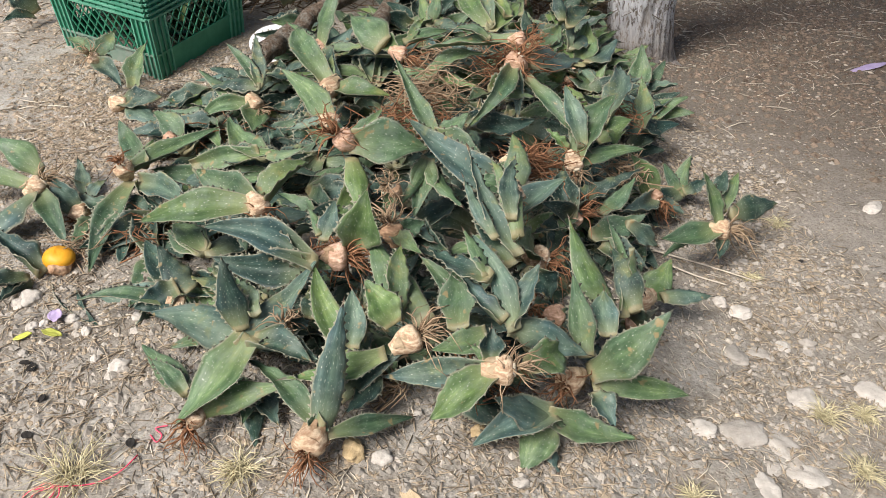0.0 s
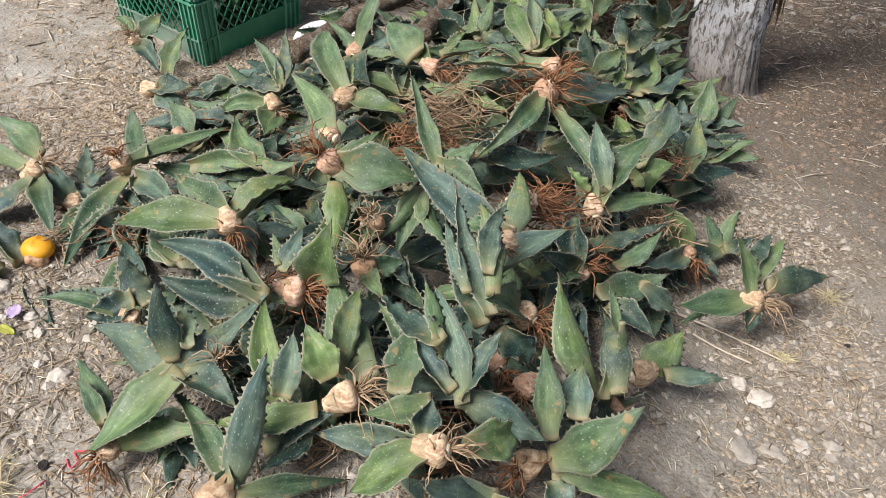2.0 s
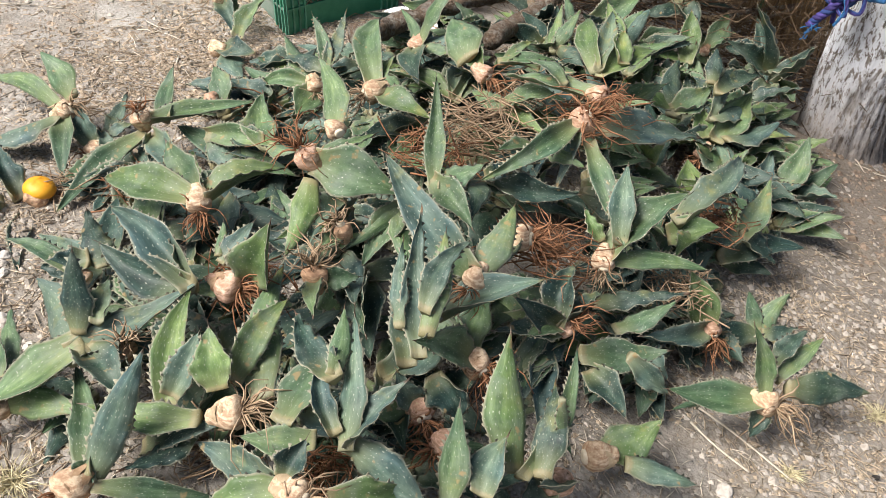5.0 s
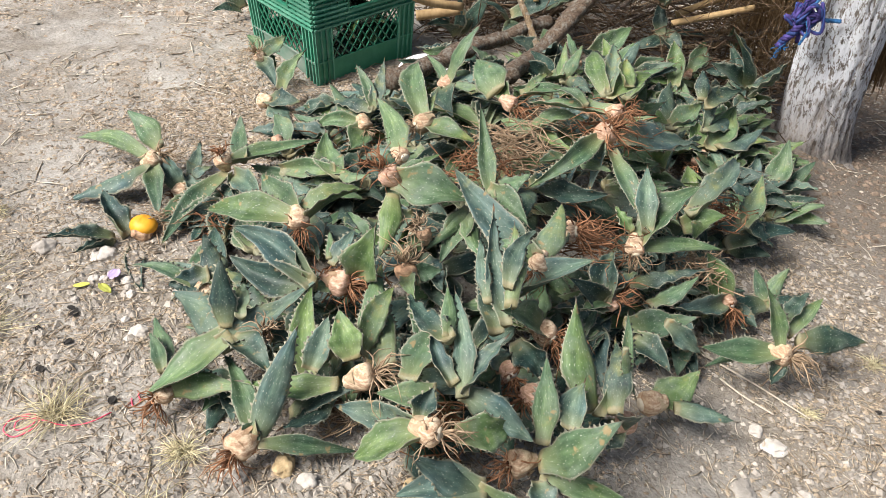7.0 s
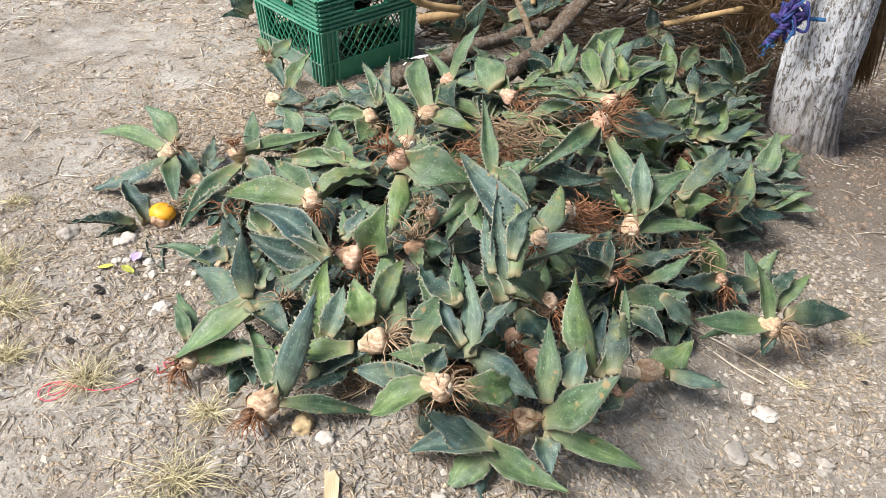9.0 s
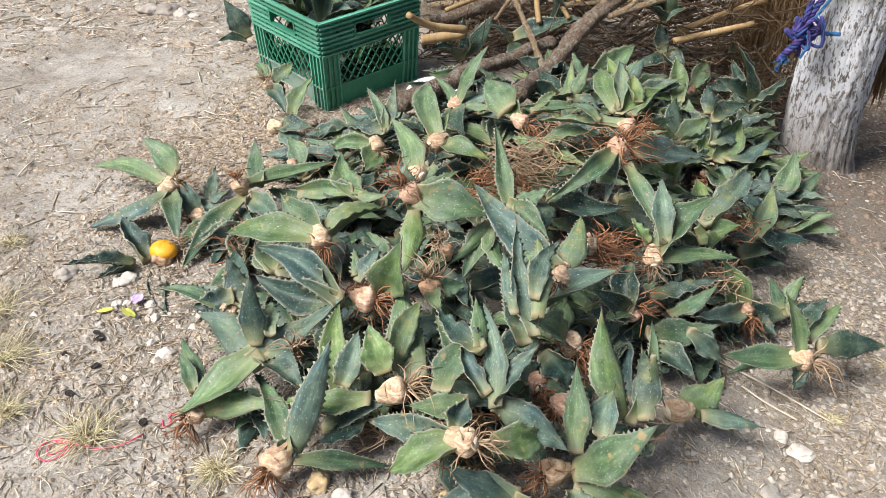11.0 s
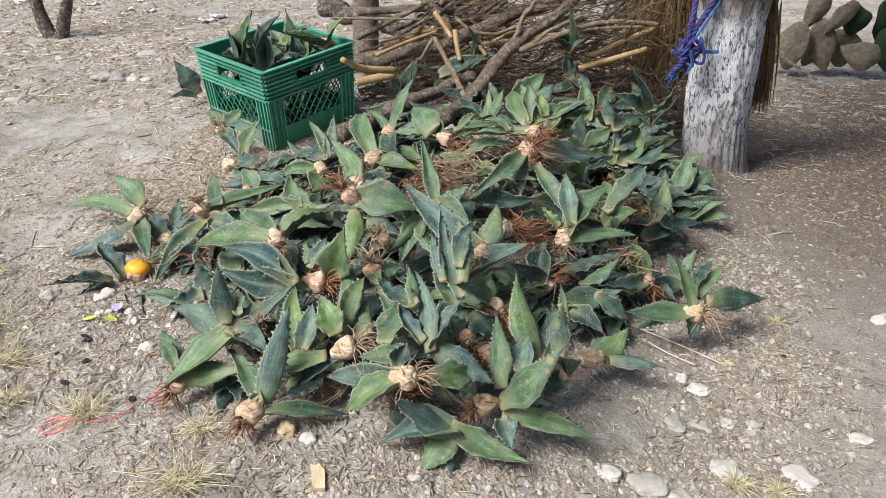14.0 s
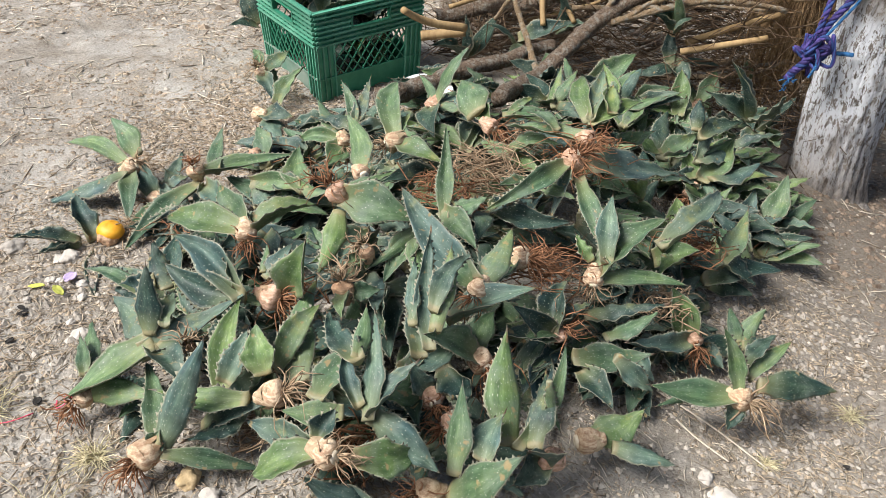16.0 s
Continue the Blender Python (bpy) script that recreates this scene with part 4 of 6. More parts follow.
deep = []
for hx, hy, hz in HEAP:
    inner = 1.42 < hy and -0.6 < hx < 0.44
    for k in range(9 if inner else 5):
        x, y = hx + fill.uniform(-0.15, 0.15), hy + fill.uniform(-0.14, 0.14)
        if not inner:
            x, y = x + 0.2 * (0.05 - x), y + 0.15 * (2.0 - y)
        z = ground_at(x, y) + 0.012 + max(0.0, heap_top(x, y) - 0.075 - ground_at(x, y)) * (k / 9) * fill.uniform(0.75, 1.0)
        # low tiers mostly dark tint: shade inside the heap put into leaf colour
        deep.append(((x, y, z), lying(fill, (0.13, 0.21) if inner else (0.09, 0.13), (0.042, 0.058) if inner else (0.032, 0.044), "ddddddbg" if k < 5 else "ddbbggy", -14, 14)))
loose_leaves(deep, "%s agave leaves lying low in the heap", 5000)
back = []
for hx, hy, hz in BACK:
    for k in range(7):
        x, y = hx + fill.uniform(-0.14, 0.14), hy + fill.uniform(-0.14, 0.14)
        z = ground_at(x, y) + 0.02 + max(0.03, heap_top(x, y) - 0.03 - ground_at(x, y)) * (k / 7) * fill.uniform(0.75, 1.0)
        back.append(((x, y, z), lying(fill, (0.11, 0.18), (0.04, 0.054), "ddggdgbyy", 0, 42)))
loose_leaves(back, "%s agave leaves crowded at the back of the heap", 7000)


# ---- the crate
CRATE_AT = (-0.979, 3.078, -0.010)


def crate():
    W, H, TAPER = 0.460, 0.358, 0.93
    at = pose(*CRATE_AT) @ pose(0, 0, 0, 0, 1.4, 0) @ pose(0, 0, 0, 5.3, 0, 0) @ pose(0, 0, 0, 0, 0, -28.2)
    own = thing("plastic_crate", "green plastic lattice crate full of agave offsets, standing on the earth", "crate", at=at)

    def spot(s, u, v, d):
        half = W * 0.5 * (TAPER + (1 - TAPER) * v)
        return Matrix.Rotation(s * math.pi / 2, 3, "Z") @ Vector(((2 * u - 1) * half, -half - d, v * H))

    def box(bm, s, u0, u1, v0, v1, d0, d1):
        vs = [bm.verts.new(spot(s, u, v, d)) for d in (d0, d1) for u, v in ((u0, v0), (u1, v0), (u1, v1), (u0, v1))]
        for f in ((0, 3, 2, 1), (4, 5, 6, 7), (0, 1, 5, 4), (1, 2, 6, 5), (2, 3, 7, 6), (3, 0, 4, 7)):
            bm.faces.new([vs[i] for i in f])

    def strip(bm, s, a, b, w, d0, d1):
        du, dv = b[0] - a[0], b[1] - a[1]
        L = math.hypot(du * W, dv * H)
        nu, nv = -dv * H / L * w / W, du * W / L * w / H
        c = [(a[0] - nu, a[1] - nv), (b[0] - nu, b[1] - nv), (b[0] + nu, b[1] + nv), (a[0] + nu, a[1] + nv)]
        vs = [bm.verts.new(spot(s, u, v, d)) for d in (d0, d1) for u, v in c]
        for f in ((0, 3, 2, 1), (4, 5, 6, 7), (0, 1, 5, 4), (1, 2, 6, 5), (2, 3, 7, 6), (3, 0, 4, 7)):
            bm.faces.new([vs[i] for i in f])

    for s in range(4):
        bm = bmesh.new()                      # upper band: plate, slots and ribs, with a hand hole
        box(bm, s, 0.0, 0.33, 0.63, 1.0, -0.004, 0.0)
        box(bm, s, 0.67, 1.0, 0.63, 1.0, -0.004, 0.0)
        box(bm, s, 0.33, 0.67, 0.63, 0.77, -0.004, 0.0)
        box(bm, s, 0.33, 0.67, 0.89, 1.0, -0.004, 0.0)
        band = part("upper_band", bm, CRATE, own)
        for k in range(8):
            v = 0.635 + k * 0.049
            for u0, u1 in (((0.0, 0.325), (0.675, 1.0)) if 0.76 < v < 0.885 else ((0.0, 1.0),)):
                bm = bmesh.new()
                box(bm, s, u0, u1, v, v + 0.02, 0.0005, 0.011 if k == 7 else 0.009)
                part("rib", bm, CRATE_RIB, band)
        for k in range(15):
            u = 0.03 + k * 0.067
            for v0, v1 in (((0.63, 0.77), (0.9, 1.0)) if 0.31 < u < 0.69 else ((0.63, 1.0),)):
                bm = bmesh.new()
                box(bm, s, u, u + 0.008, v0, v1, 0.0, 0.006)
                part("web", bm, CRATE, band)
        bm = bmesh.new()                      # hand hole frame
        for u0, u1, v0, v1 in ((0.315, 0.33, 0.755, 0.905), (0.67, 0.685, 0.755, 0.905), (0.33, 0.67, 0.755, 0.77), (0.33, 0.67, 0.89, 0.905)):
            box(bm, s, u0, u1, v0, v1, -0.006, 0.010)
        part("handle_frame", bm, CRATE, band)
        bm = bmesh.new()                      # open lattice
        for k in range(-4, 12):
            for way_ in (1, -1):
                a = [0.16 + k * 0.085, 0.28]
                b = [a[0] + way_ * 0.21, 0.63]
                lo, hi = 0.16, 0.84
                pa, pb = list(a), list(b)
                for p, q in ((pa, b), (pb, a)):
                    for lim in (lo, hi):
                        if (p[0] < lo and lim == lo) or (p[0] > hi and lim == hi):
                            if (q[0] - p[0]) != 0:
                                t = (lim - p[0]) / (q[0] - p[0])
                                if 0 < t < 1:
                                    p[0], p[1] = lim, p[1] + t * (q[1] - p[1])
                if lo - 1e-6 <= pa[0] <= hi + 1e-6 and lo - 1e-6 <= pb[0] <= hi + 1e-6 and abs(pa[1] - pb[1]) > 0.03:
                    strip(bm, s, pa, pb, 0.0022, -0.003 - 0.0012 * way_, 0.001 - 0.0012 * way_)
        part("lattice", bm, CRATE, own)
        bm = bmesh.new()                      # lower panel with its bead
        box(bm, s, 0.0, 1.0, 0.0, 0.28, -0.004, 0.0)
        box(bm, s, 0.0, 1.0, 0.27, 0.29, 0.0005, 0.006)
        box(bm, s, 0.0, 1.0, 0.0, 0.015, 0.0005, 0.005)
        part("lower_panel", bm, CRATE_DUSTY if s == 0 else CRATE, own)
        for u0, u1 in ((0.0, 0.16), (0.84, 1.0)):  # ribbed corner strips
            bm = bmesh.new()
            box(bm, s, u0, u1, 0.28, 0.63, -0.004, 0.0)
            corner = part("corner_strip", bm, CRATE, own)
            for k in range(4):
                u = u0 + (0.0, 0.05, 0.10, 0.148)[k]
                bm = bmesh.new()
                box(bm, s, u, u + 0.012, 0.0, 0.63, 0.0005, 0.007)
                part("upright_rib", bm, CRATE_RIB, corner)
        bm = bmesh.new()
        box(bm, s, -0.012, 1.012, 0.985, 1.0, -0.006, 0.013)
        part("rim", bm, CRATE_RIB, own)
    bm = bmesh.new()
    vs = [bm.verts.new((sx * W * 0.46, sy * W * 0.46, z)) for z in (0.004, 0.012) for sx, sy in ((-1, -1), (1, -1), (1, 1), (-1, 1))]
    for f in ((0, 3, 2, 1), (4, 5, 6, 7), (0, 1, 5, 4), (1, 2, 6, 5), (2, 3, 7, 6), (3, 0, 4, 7)):
        bm.faces.new([vs[i] for i in f])
    part("crate_floor", bm, CRATE, own)


crate()
packed = []
for k in range(64):                           # offsets packed inside the crate
    u, v = fill.uniform(-0.135, 0.135), fill.uniform(-0.135, 0.135)
    x, y, z = CRATE_AT[0] + u * 0.88 + v * 0.472, CRATE_AT[1] - u * 0.472 + v * 0.88, 0.05 + 0.004 * k
    a0 = fill.uniform(0, 360)
    packed.append(((x, y, z), [(a0 + i * 95, fill.uniform(5, 40), fill.uniform(0.07, 0.11), fill.uniform(0.045, 0.065), fill.choice("dgbbgy")) for i in range(4)]))
loose_leaves(packed, "%s agave leaves packed in the green crate", 9000)

for k in range(9):                            # offsets standing on top in the crate
    u, v = fill.uniform(-0.12, 0.12), fill.uniform(-0.12, 0.12)
    x, y = CRATE_AT[0] + u * 0.88 + v * 0.472, CRATE_AT[1] - u * 0.472 + v * 0.88
    a0 = fill.uniform(0, 360)
    agave((x, y, 0.27), [(a0 + i * 100 + fill.uniform(-30, 30), fill.uniform(38, 75), fill.uniform(0.10, 0.16), fill.uniform(0.05, 0.07), fill.choice("gbgy")) for i in range(3)], None, 1.0, None, "standing in the crate")


# ---- the whitewashed tree with its rope
def tree():
    own = thing("tree", "rough grey tree trunk daubed with flaking white limewash", "tree", at=pose(0.875, 3.41, -0.30))
    verts, faces = [], []
    path = spline([(-0.03, 0, 0.0), (-0.028, 0, 0.1), (-0.035, 0, 0.3), (-0.03, 0, 0.55), (-0.02, 0, 0.8), (-0.005, 0.02, 0.95)], 90)
    rad = []
    for p in path:
        z = p.z
        rad.append(0.134 + 0.07 * math.exp(-z / 0.07) + 0.035 * step((z - 0.7) / 0.22))
    sides = 120
    for i, p in enumerate(path):
        for j in range(sides):
            a = 2 * math.pi * j / sides
            k = rad[i] * (1 + 0.07 * noise.noise(Vector((math.cos(a) * 1.1, math.sin(a) * 1.1, p.z * 2.5))) + 0.035 * noise.noise(Vector((math.cos(a) * 6, math.sin(a) * 6, p.z * 3.5))) - 0.09 * abs(noise.noise(Vector((math.cos(a) * 9, math.sin(a) * 9, p.z * 6)))) - 0.055 * abs(noise.noise(Vector((math.cos(a) * 17, math.sin(a) * 17, p.z * 11))))
                          + 0.10 * math.exp(-p.z / 0.09) * math.cos(a * 5 + 0.6))
            verts.append((p.x + math.cos(a) * k, p.y + math.sin(a) * k, p.z))
    for i in range(len(path) - 1):
        for j in range(sides):
            q, w = i * sides + j, i * sides + (j + 1) % sides
            faces.append((q, w, w + sides, q + sides))
    raw("trunk", verts, faces, BARK, own)
    for pts, rr in (([(-0.02, 0, 0.86), (-0.1, 0.03, 1.1), (-0.3, 0.15, 1.6), (-0.75, 0.4, 2.2), (-1.2, 0.6, 2.9)], 0.105), ([(0.07, 0.02, 0.86), (0.17, 0.02, 1.1), (0.4, -0.1, 1.6), (0.8, -0.2, 2.3), (1.2, -0.1, 3.0)], 0.11)):
        sp = spline(pts, 16)
        v, f = tube(sp, [rr * (1 - 0.045 * i) for i in range(17)], 14, rr * 90, 0.12)
        raw("limb", v, f, BARK, own)
    q = random.Random(77)                     # unseen leafy crown, added and placed to shade the ground beyond the trunk
    cv, cf = [], []
    for _ in range(12000):
        a, k, h = q.uniform(0, 6.2832), math.sqrt(q.random()), q.uniform(2.6, 3.8)
        # set back along the sunlight so the shadow lands right of the trunk
        c = Vector((1.9 + 1.6 * k * math.cos(a) - 0.516 * h, 1.1 + 2.3 * k * math.sin(a) - 0.645 * h, h))
        if c.x + 0.516 * h < 0.62 + 0.35 * noise.noise(c * 2):
            continue
        if noise.noise(c * 1.6) < -0.28:
            continue
        d, e = way(q.uniform(0, 360), q.gauss(-10, 25)), way(q.uniform(0, 360), q.gauss(0, 25))
        w = (e - d * e.dot(d)).normalized() * q.uniform(0.025, 0.045)
        L = q.uniform(0.08, 0.14)
        i0 = len(cv)
        cv += [tuple(c), tuple(c + d * L * 0.5 + w), tuple(c + d * L), tuple(c + d * L * 0.5 - w)]
        cf.append((i0, i0 + 1, i0 + 2, i0 + 3))
    raw("crown", cv, cf, CROWN, own, "loose dark green crown added out of view for shade")
    for pts, rr in (([(0.1, -0.06, 0.07), (0.17, -0.12, 0.03), (0.27, -0.17, -0.01)], 0.028), ([(-0.09, -0.1, 0.06), (-0.12, -0.22, 0.035), (-0.1, -0.34, -0.005)], 0.03), ([(0.02, -0.13, 0.05), (0.06, -0.26, 0.02), (0.14, -0.36, -0.02)], 0.024)):
        v, f = tube(spline(pts, 8), [rr * (1 - 0.08 * i) for i in range(9)], 8, rr * 77, 0.2)
        raw("root", v, f, BARK, own)


tree()


def rope():
    own = thing("rope", "blue and purple rope knotted round the tree trunk", "rope")

    def strand(pts, r, mat, name="strand", turns=30):
        sp = spline(pts, 40)
        for ph in (0, 2.09, 4.19):
            ply = ROPE_MID if ph > 4 and mat is ROPE else mat
            path = []
            for i, p in enumerate(sp):
                d = (sp[min(i + 1, 40)] - sp[max(i - 1, 0)]).normalized()
                k = d.orthogonal().normalized()
                a = ph + i * turns / 40
                path.append(p + (k * math.cos(a) + d.cross(k) * math.sin(a)) * r * 0.55)
            v, f = tube(path, [r * 0.62] * 41, 6)
            raw(name, v, f, ply, own)

    strand([(0.715, 3.30, 0.62), (0.708, 3.27, 0.50), (0.695, 3.24, 0.40), (0.69, 3.23, 0.32)], 0.0095, ROPE)
    strand([(0.83, 3.30, 0.64), (0.775, 3.27, 0.51), (0.72, 3.25, 0.41), (0.69, 3.23, 0.33)], 0.0105, ROPE)
    strand([(0.842, 3.295, 0.63), (0.79, 3.262, 0.50), (0.735, 3.24, 0.40), (0.70, 3.225, 0.34)], 0.0045, ROPE_END, "thin_end", 20)
    q = random.Random(88)
    mid = Vector((0.694, 3.21, 0.325))
    for k in range(10):                       # loose tangled knot
        pts = [mid + Vector((q.gauss(0, 0.022), q.gauss(0, 0.014), q.gauss(0, 0.026))) for _ in range(6)]
        strand(pts, q.uniform(0.005, 0.009), ROPE, "knot", 24)
    strand([mid + Vector((0.0, -0.01, 0.0)), mid + Vector((-0.02, -0.015, -0.04)), mid + Vector((-0.045, -0.01, -0.075)), mid + Vector((-0.055, -0.005, -0.1))], 0.012, ROPE, "tail", 20)
    strand([mid + Vector((0.01, -0.02, 0.0)), mid + Vector((0.02, -0.03, -0.03)), mid + Vector((0.005, -0.02, -0.08))], 0.004, ROPE_END, "thin_end", 20)
    strand([(0.70, 3.21, 0.345), (0.75, 3.23, 0.325), (0.79, 3.255, 0.32), (0.81, 3.25, 0.322)], 0.0065, ROPE_END, "thin_end", 20)
    for k in range(16):                       # frayed ends
        a = mid + Vector((q.gauss(-0.05, 0.01), q.gauss(-0.01, 0.006), q.gauss(-0.09, 0.012)))
        d = Vector((q.gauss(-0.3, 0.6), q.gauss(-0.1, 0.2), -q.uniform(0.2, 1))) * q.uniform(0.015, 0.045)
        v, f = tube(spline([a, a + d * 0.5 + Vector((q.gauss(0, 0.008), 0, q.gauss(0, 0.006))), a + d], 8), [0.0018] * 9, 4)
        raw("frayed_end", v, f, q.choice((ROPE, ROPE_END, ROPE_END)), own)


rope()


# ---- brushwood heap behind
def stick(name, label, pts, r0, r1, mat, category="branch", sides=9, group="brushwood"):
    n = 14 if sides < 9 else 46
    sp = spline(pts, n)
    seed = r0 * 400 + sp[0].x * 10
    girth = [(r0 + (r1 - r0) * i / n) * (1 + (0.16 * noise.noise(Vector((i * 0.23, seed, 2))) if n > 14 else 0)) for i in range(n + 1)]
    if n > 14:                                # slight crooks
        sp = [p + Vector((noise.noise(Vector((i * 0.16, seed, 5))), noise.noise(Vector((i * 0.16, seed, 9))), noise.noise(Vector((i * 0.16, seed, 13))))) * r0 * 0.7 for i, p in enumerate(sp)]
    v, f = tube(sp, girth, sides if sides < 9 else sides + 5, seed, 0.05 if category == "cane" else 0.22)
    own = tagged(raw(name, v, f, mat), label, category, group)
    return own


stick("branch", "thick rough-barked dead branch leaning over the heap", [(-0.117, 2.597, 0.198), (-0.109, 2.924, 0.190), (0.021, 3.173, 0.325), (0.186, 3.403, 0.448), (0.314, 3.536, 0.537)], 0.029, 0.021, WOOD)
stick("branch", "long thick grey dead branch slanting across the brushwood", [(-0.660, 3.256, 0.214), (-0.508, 3.323, 0.255), (-0.391, 3.387, 0.272), (-0.255, 3.454, 0.303), (-0.005, 3.591, 0.397), (0.177, 3.708, 0.435)], 0.031, 0.026, WOOD)
stick("branch", "grey lichened branch lying level on the brushwood", [(-0.765, 3.524, 0.394), (-0.539, 3.585, 0.399), (-0.364, 3.640, 0.414), (-0.138, 3.720, 0.444)], 0.018, 0.021, WOOD)
stick("branch", "bare bent side twig standing up from a branch", [(-0.341, 3.065, 0.300), (-0.309, 3.065, 0.345), (-0.277, 3.063, 0.386), (-0.227, 3.019, 0.325), (-0.170, 2.972, 0.255), (-0.122, 2.931, 0.189)], 0.006, 0.012, WOOD_PALE)
stick("branch", "slender bare twig rising from a forked branch", [(0.021, 3.173, 0.325), (0.027, 3.197, 0.379), (0.044, 3.235, 0.436), (0.104, 3.280, 0.508)], 0.011, 0.008, WOOD_PALE)
stick("branch", "thin pale bent branch across the brushwood", [(0.041, 3.176, 0.323), (0.125, 3.227, 0.348), (0.232, 3.290, 0.376), (0.335, 3.347, 0.399), (0.441, 3.385, 0.398), (0.571, 3.438, 0.383)], 0.012, 0.009, WOOD_PALE)
stick("branch", "thin grey twig crossing the brushwood", [(0.092, 3.199, 0.340), (0.158, 3.263, 0.389), (0.238, 3.321, 0.420), (0.331, 3.374, 0.428)], 0.009, 0.006, WOOD_PALE)
stick("branch", "long rough dead branch lying across the ground", [(-0.469, 2.463, 0.179), (-0.412, 2.624, 0.179), (-0.340, 2.791, 0.194), (-0.250, 2.933, 0.204), (-0.145, 3.139, 0.220)], 0.032, 0.022, WOOD)
stick("branch", "short dark dead branch under a forked branch", [(-0.105, 3.125, 0.212), (-0.069, 3.214, 0.271), (0.004, 3.284, 0.324)], 0.015, 0.013, WOOD)
stick("branch", "dead branch standing in the brushwood", [(-0.492, 3.491, 0.495), (-0.397, 3.486, 0.431), (-0.347, 3.470, 0.388), (-0.297, 3.420, 0.296)], 0.018, 0.020, WOOD)
stick("branch", "rough dead branch deep in the brushwood", [(-0.362, 3.576, 0.409), (-0.275, 3.590, 0.365), (-0.187, 3.603, 0.332)], 0.021, 0.019, WOOD)
stick("branch", "thin sagging pale twig in the brushwood", [(-0.243, 3.273, 0.423), (-0.193, 3.258, 0.392), (-0.137, 3.265, 0.367), (-0.073, 3.289, 0.361), (0.015, 3.322, 0.387)], 0.006, 0.006, WOOD_PALE)
stick("cane", "split yellow dry cane stub beside the crate", [(-0.590, 2.853, 0.344), (-0.567, 2.918, 0.304), (-0.528, 2.971, 0.278), (-0.446, 3.060, 0.252)], 0.012, 0.015, CANE, "cane", 8)
stick("cane", "thick brown dry cane lying on the ground", [(-0.617, 3.045, 0.199), (-0.550, 3.075, 0.209), (-0.469, 3.109, 0.222)], 0.019, 0.017, CANE, "cane", 8)
stick("cane", "slanting dry yellow cane in the brushwood", [(-0.569, 3.177, 0.281), (-0.468, 3.287, 0.313), (-0.355, 3.393, 0.341)], 0.009, 0.008, CANE, "cane", 8)
stick("cane", "split dry yellow cane in the brushwood", [(-0.354, 3.349, 0.430), (-0.312, 3.330, 0.384), (-0.269, 3.308, 0.332)], 0.011, 0.010, CANE, "cane", 8)
stick("cane", "split dry yellow cane in the brushwood", [(-0.254, 3.300, 0.367), (-0.238, 3.268, 0.308), (-0.219, 3.237, 0.254)], 0.012, 0.011, CANE, "cane", 8)
stick("cane", "split dry yellow cane in the brushwood", [(0.274, 3.364, 0.239), (0.411, 3.441, 0.294), (0.560, 3.512, 0.350)], 0.013, 0.012, CANE, "cane", 8)
stick("cane", "split dry yellow cane in the brushwood", [(0.269, 3.317, 0.219), (0.407, 3.378, 0.250), (0.535, 3.433, 0.281)], 0.012, 0.011, CANE, "cane", 8)
stick("cane", "split dry yellow cane in the brushwood", [(-0.172, 3.310, 0.326), (-0.144, 3.290, 0.302), (-0.113, 3.268, 0.273)], 0.009, 0.009, CANE, "cane", 8)
br = random.Random(5)
for k in range(150):
    x, y = br.uniform(-0.7, 0.72), br.uniform(3.45, 4.4)
    top = 0.02 + 0.72 * step((x + 1.1) / 1.3)
    z = ground_at(x, y) + 0.03 + br.random() * top
    a, L = br.gauss(12, 22), br.uniform(0.22, 0.6)
    d = way(a, br.gauss(14, 10))
    r = br.choice((0.004, 0.006, 0.008, 0.011, 0.016))
    p = Vector((x, y, z))
    kink = Vector((br.uniform(-0.07, 0.07), br.uniform(-0.07, 0.07), br.uniform(-0.07, 0.08)))
    stick("stick", "dry brown stick in the brushwood heap", [p - d * L * 0.5, p + kink * 0.5, p + d * L * 0.25 + kink, p + d * L * 0.5], r, r * 0.6, br.choice((WOOD, WOOD, BARK_DARK, BARK_DARK, BARK_DARK, WOOD_PALE)), "stick", 6)


for k in range(16):                           # longer pale sticks on top of the brushwood
    x, y = br.uniform(-0.5, 0.62), br.uniform(3.4, 3.75)
    z = ground_at(x, y) + 0.08 + br.random() * (0.1 + 0.55 * step((x + 1.0) / 1.2))
    d, L = way(br.gauss(8, 10), br.gauss(13, 8)), br.uniform(0.4, 0.85)
    r = br.uniform(0.006, 0.015)
    p = Vector((x, y, z))
    bend = Vector((0, br.uniform(-0.03, 0.03), br.uniform(-0.05, 0.05)))
    stick("stick", "long pale dry stick lying on the brushwood heap", [p - d * L * 0.5, p + bend * 0.6, p + d * L * 0.2 + bend, p + d * L * 0.5], r, r * 0.55, br.choice((WOOD_PALE, WOOD_PALE, CANE, WOOD)), "stick", 7)


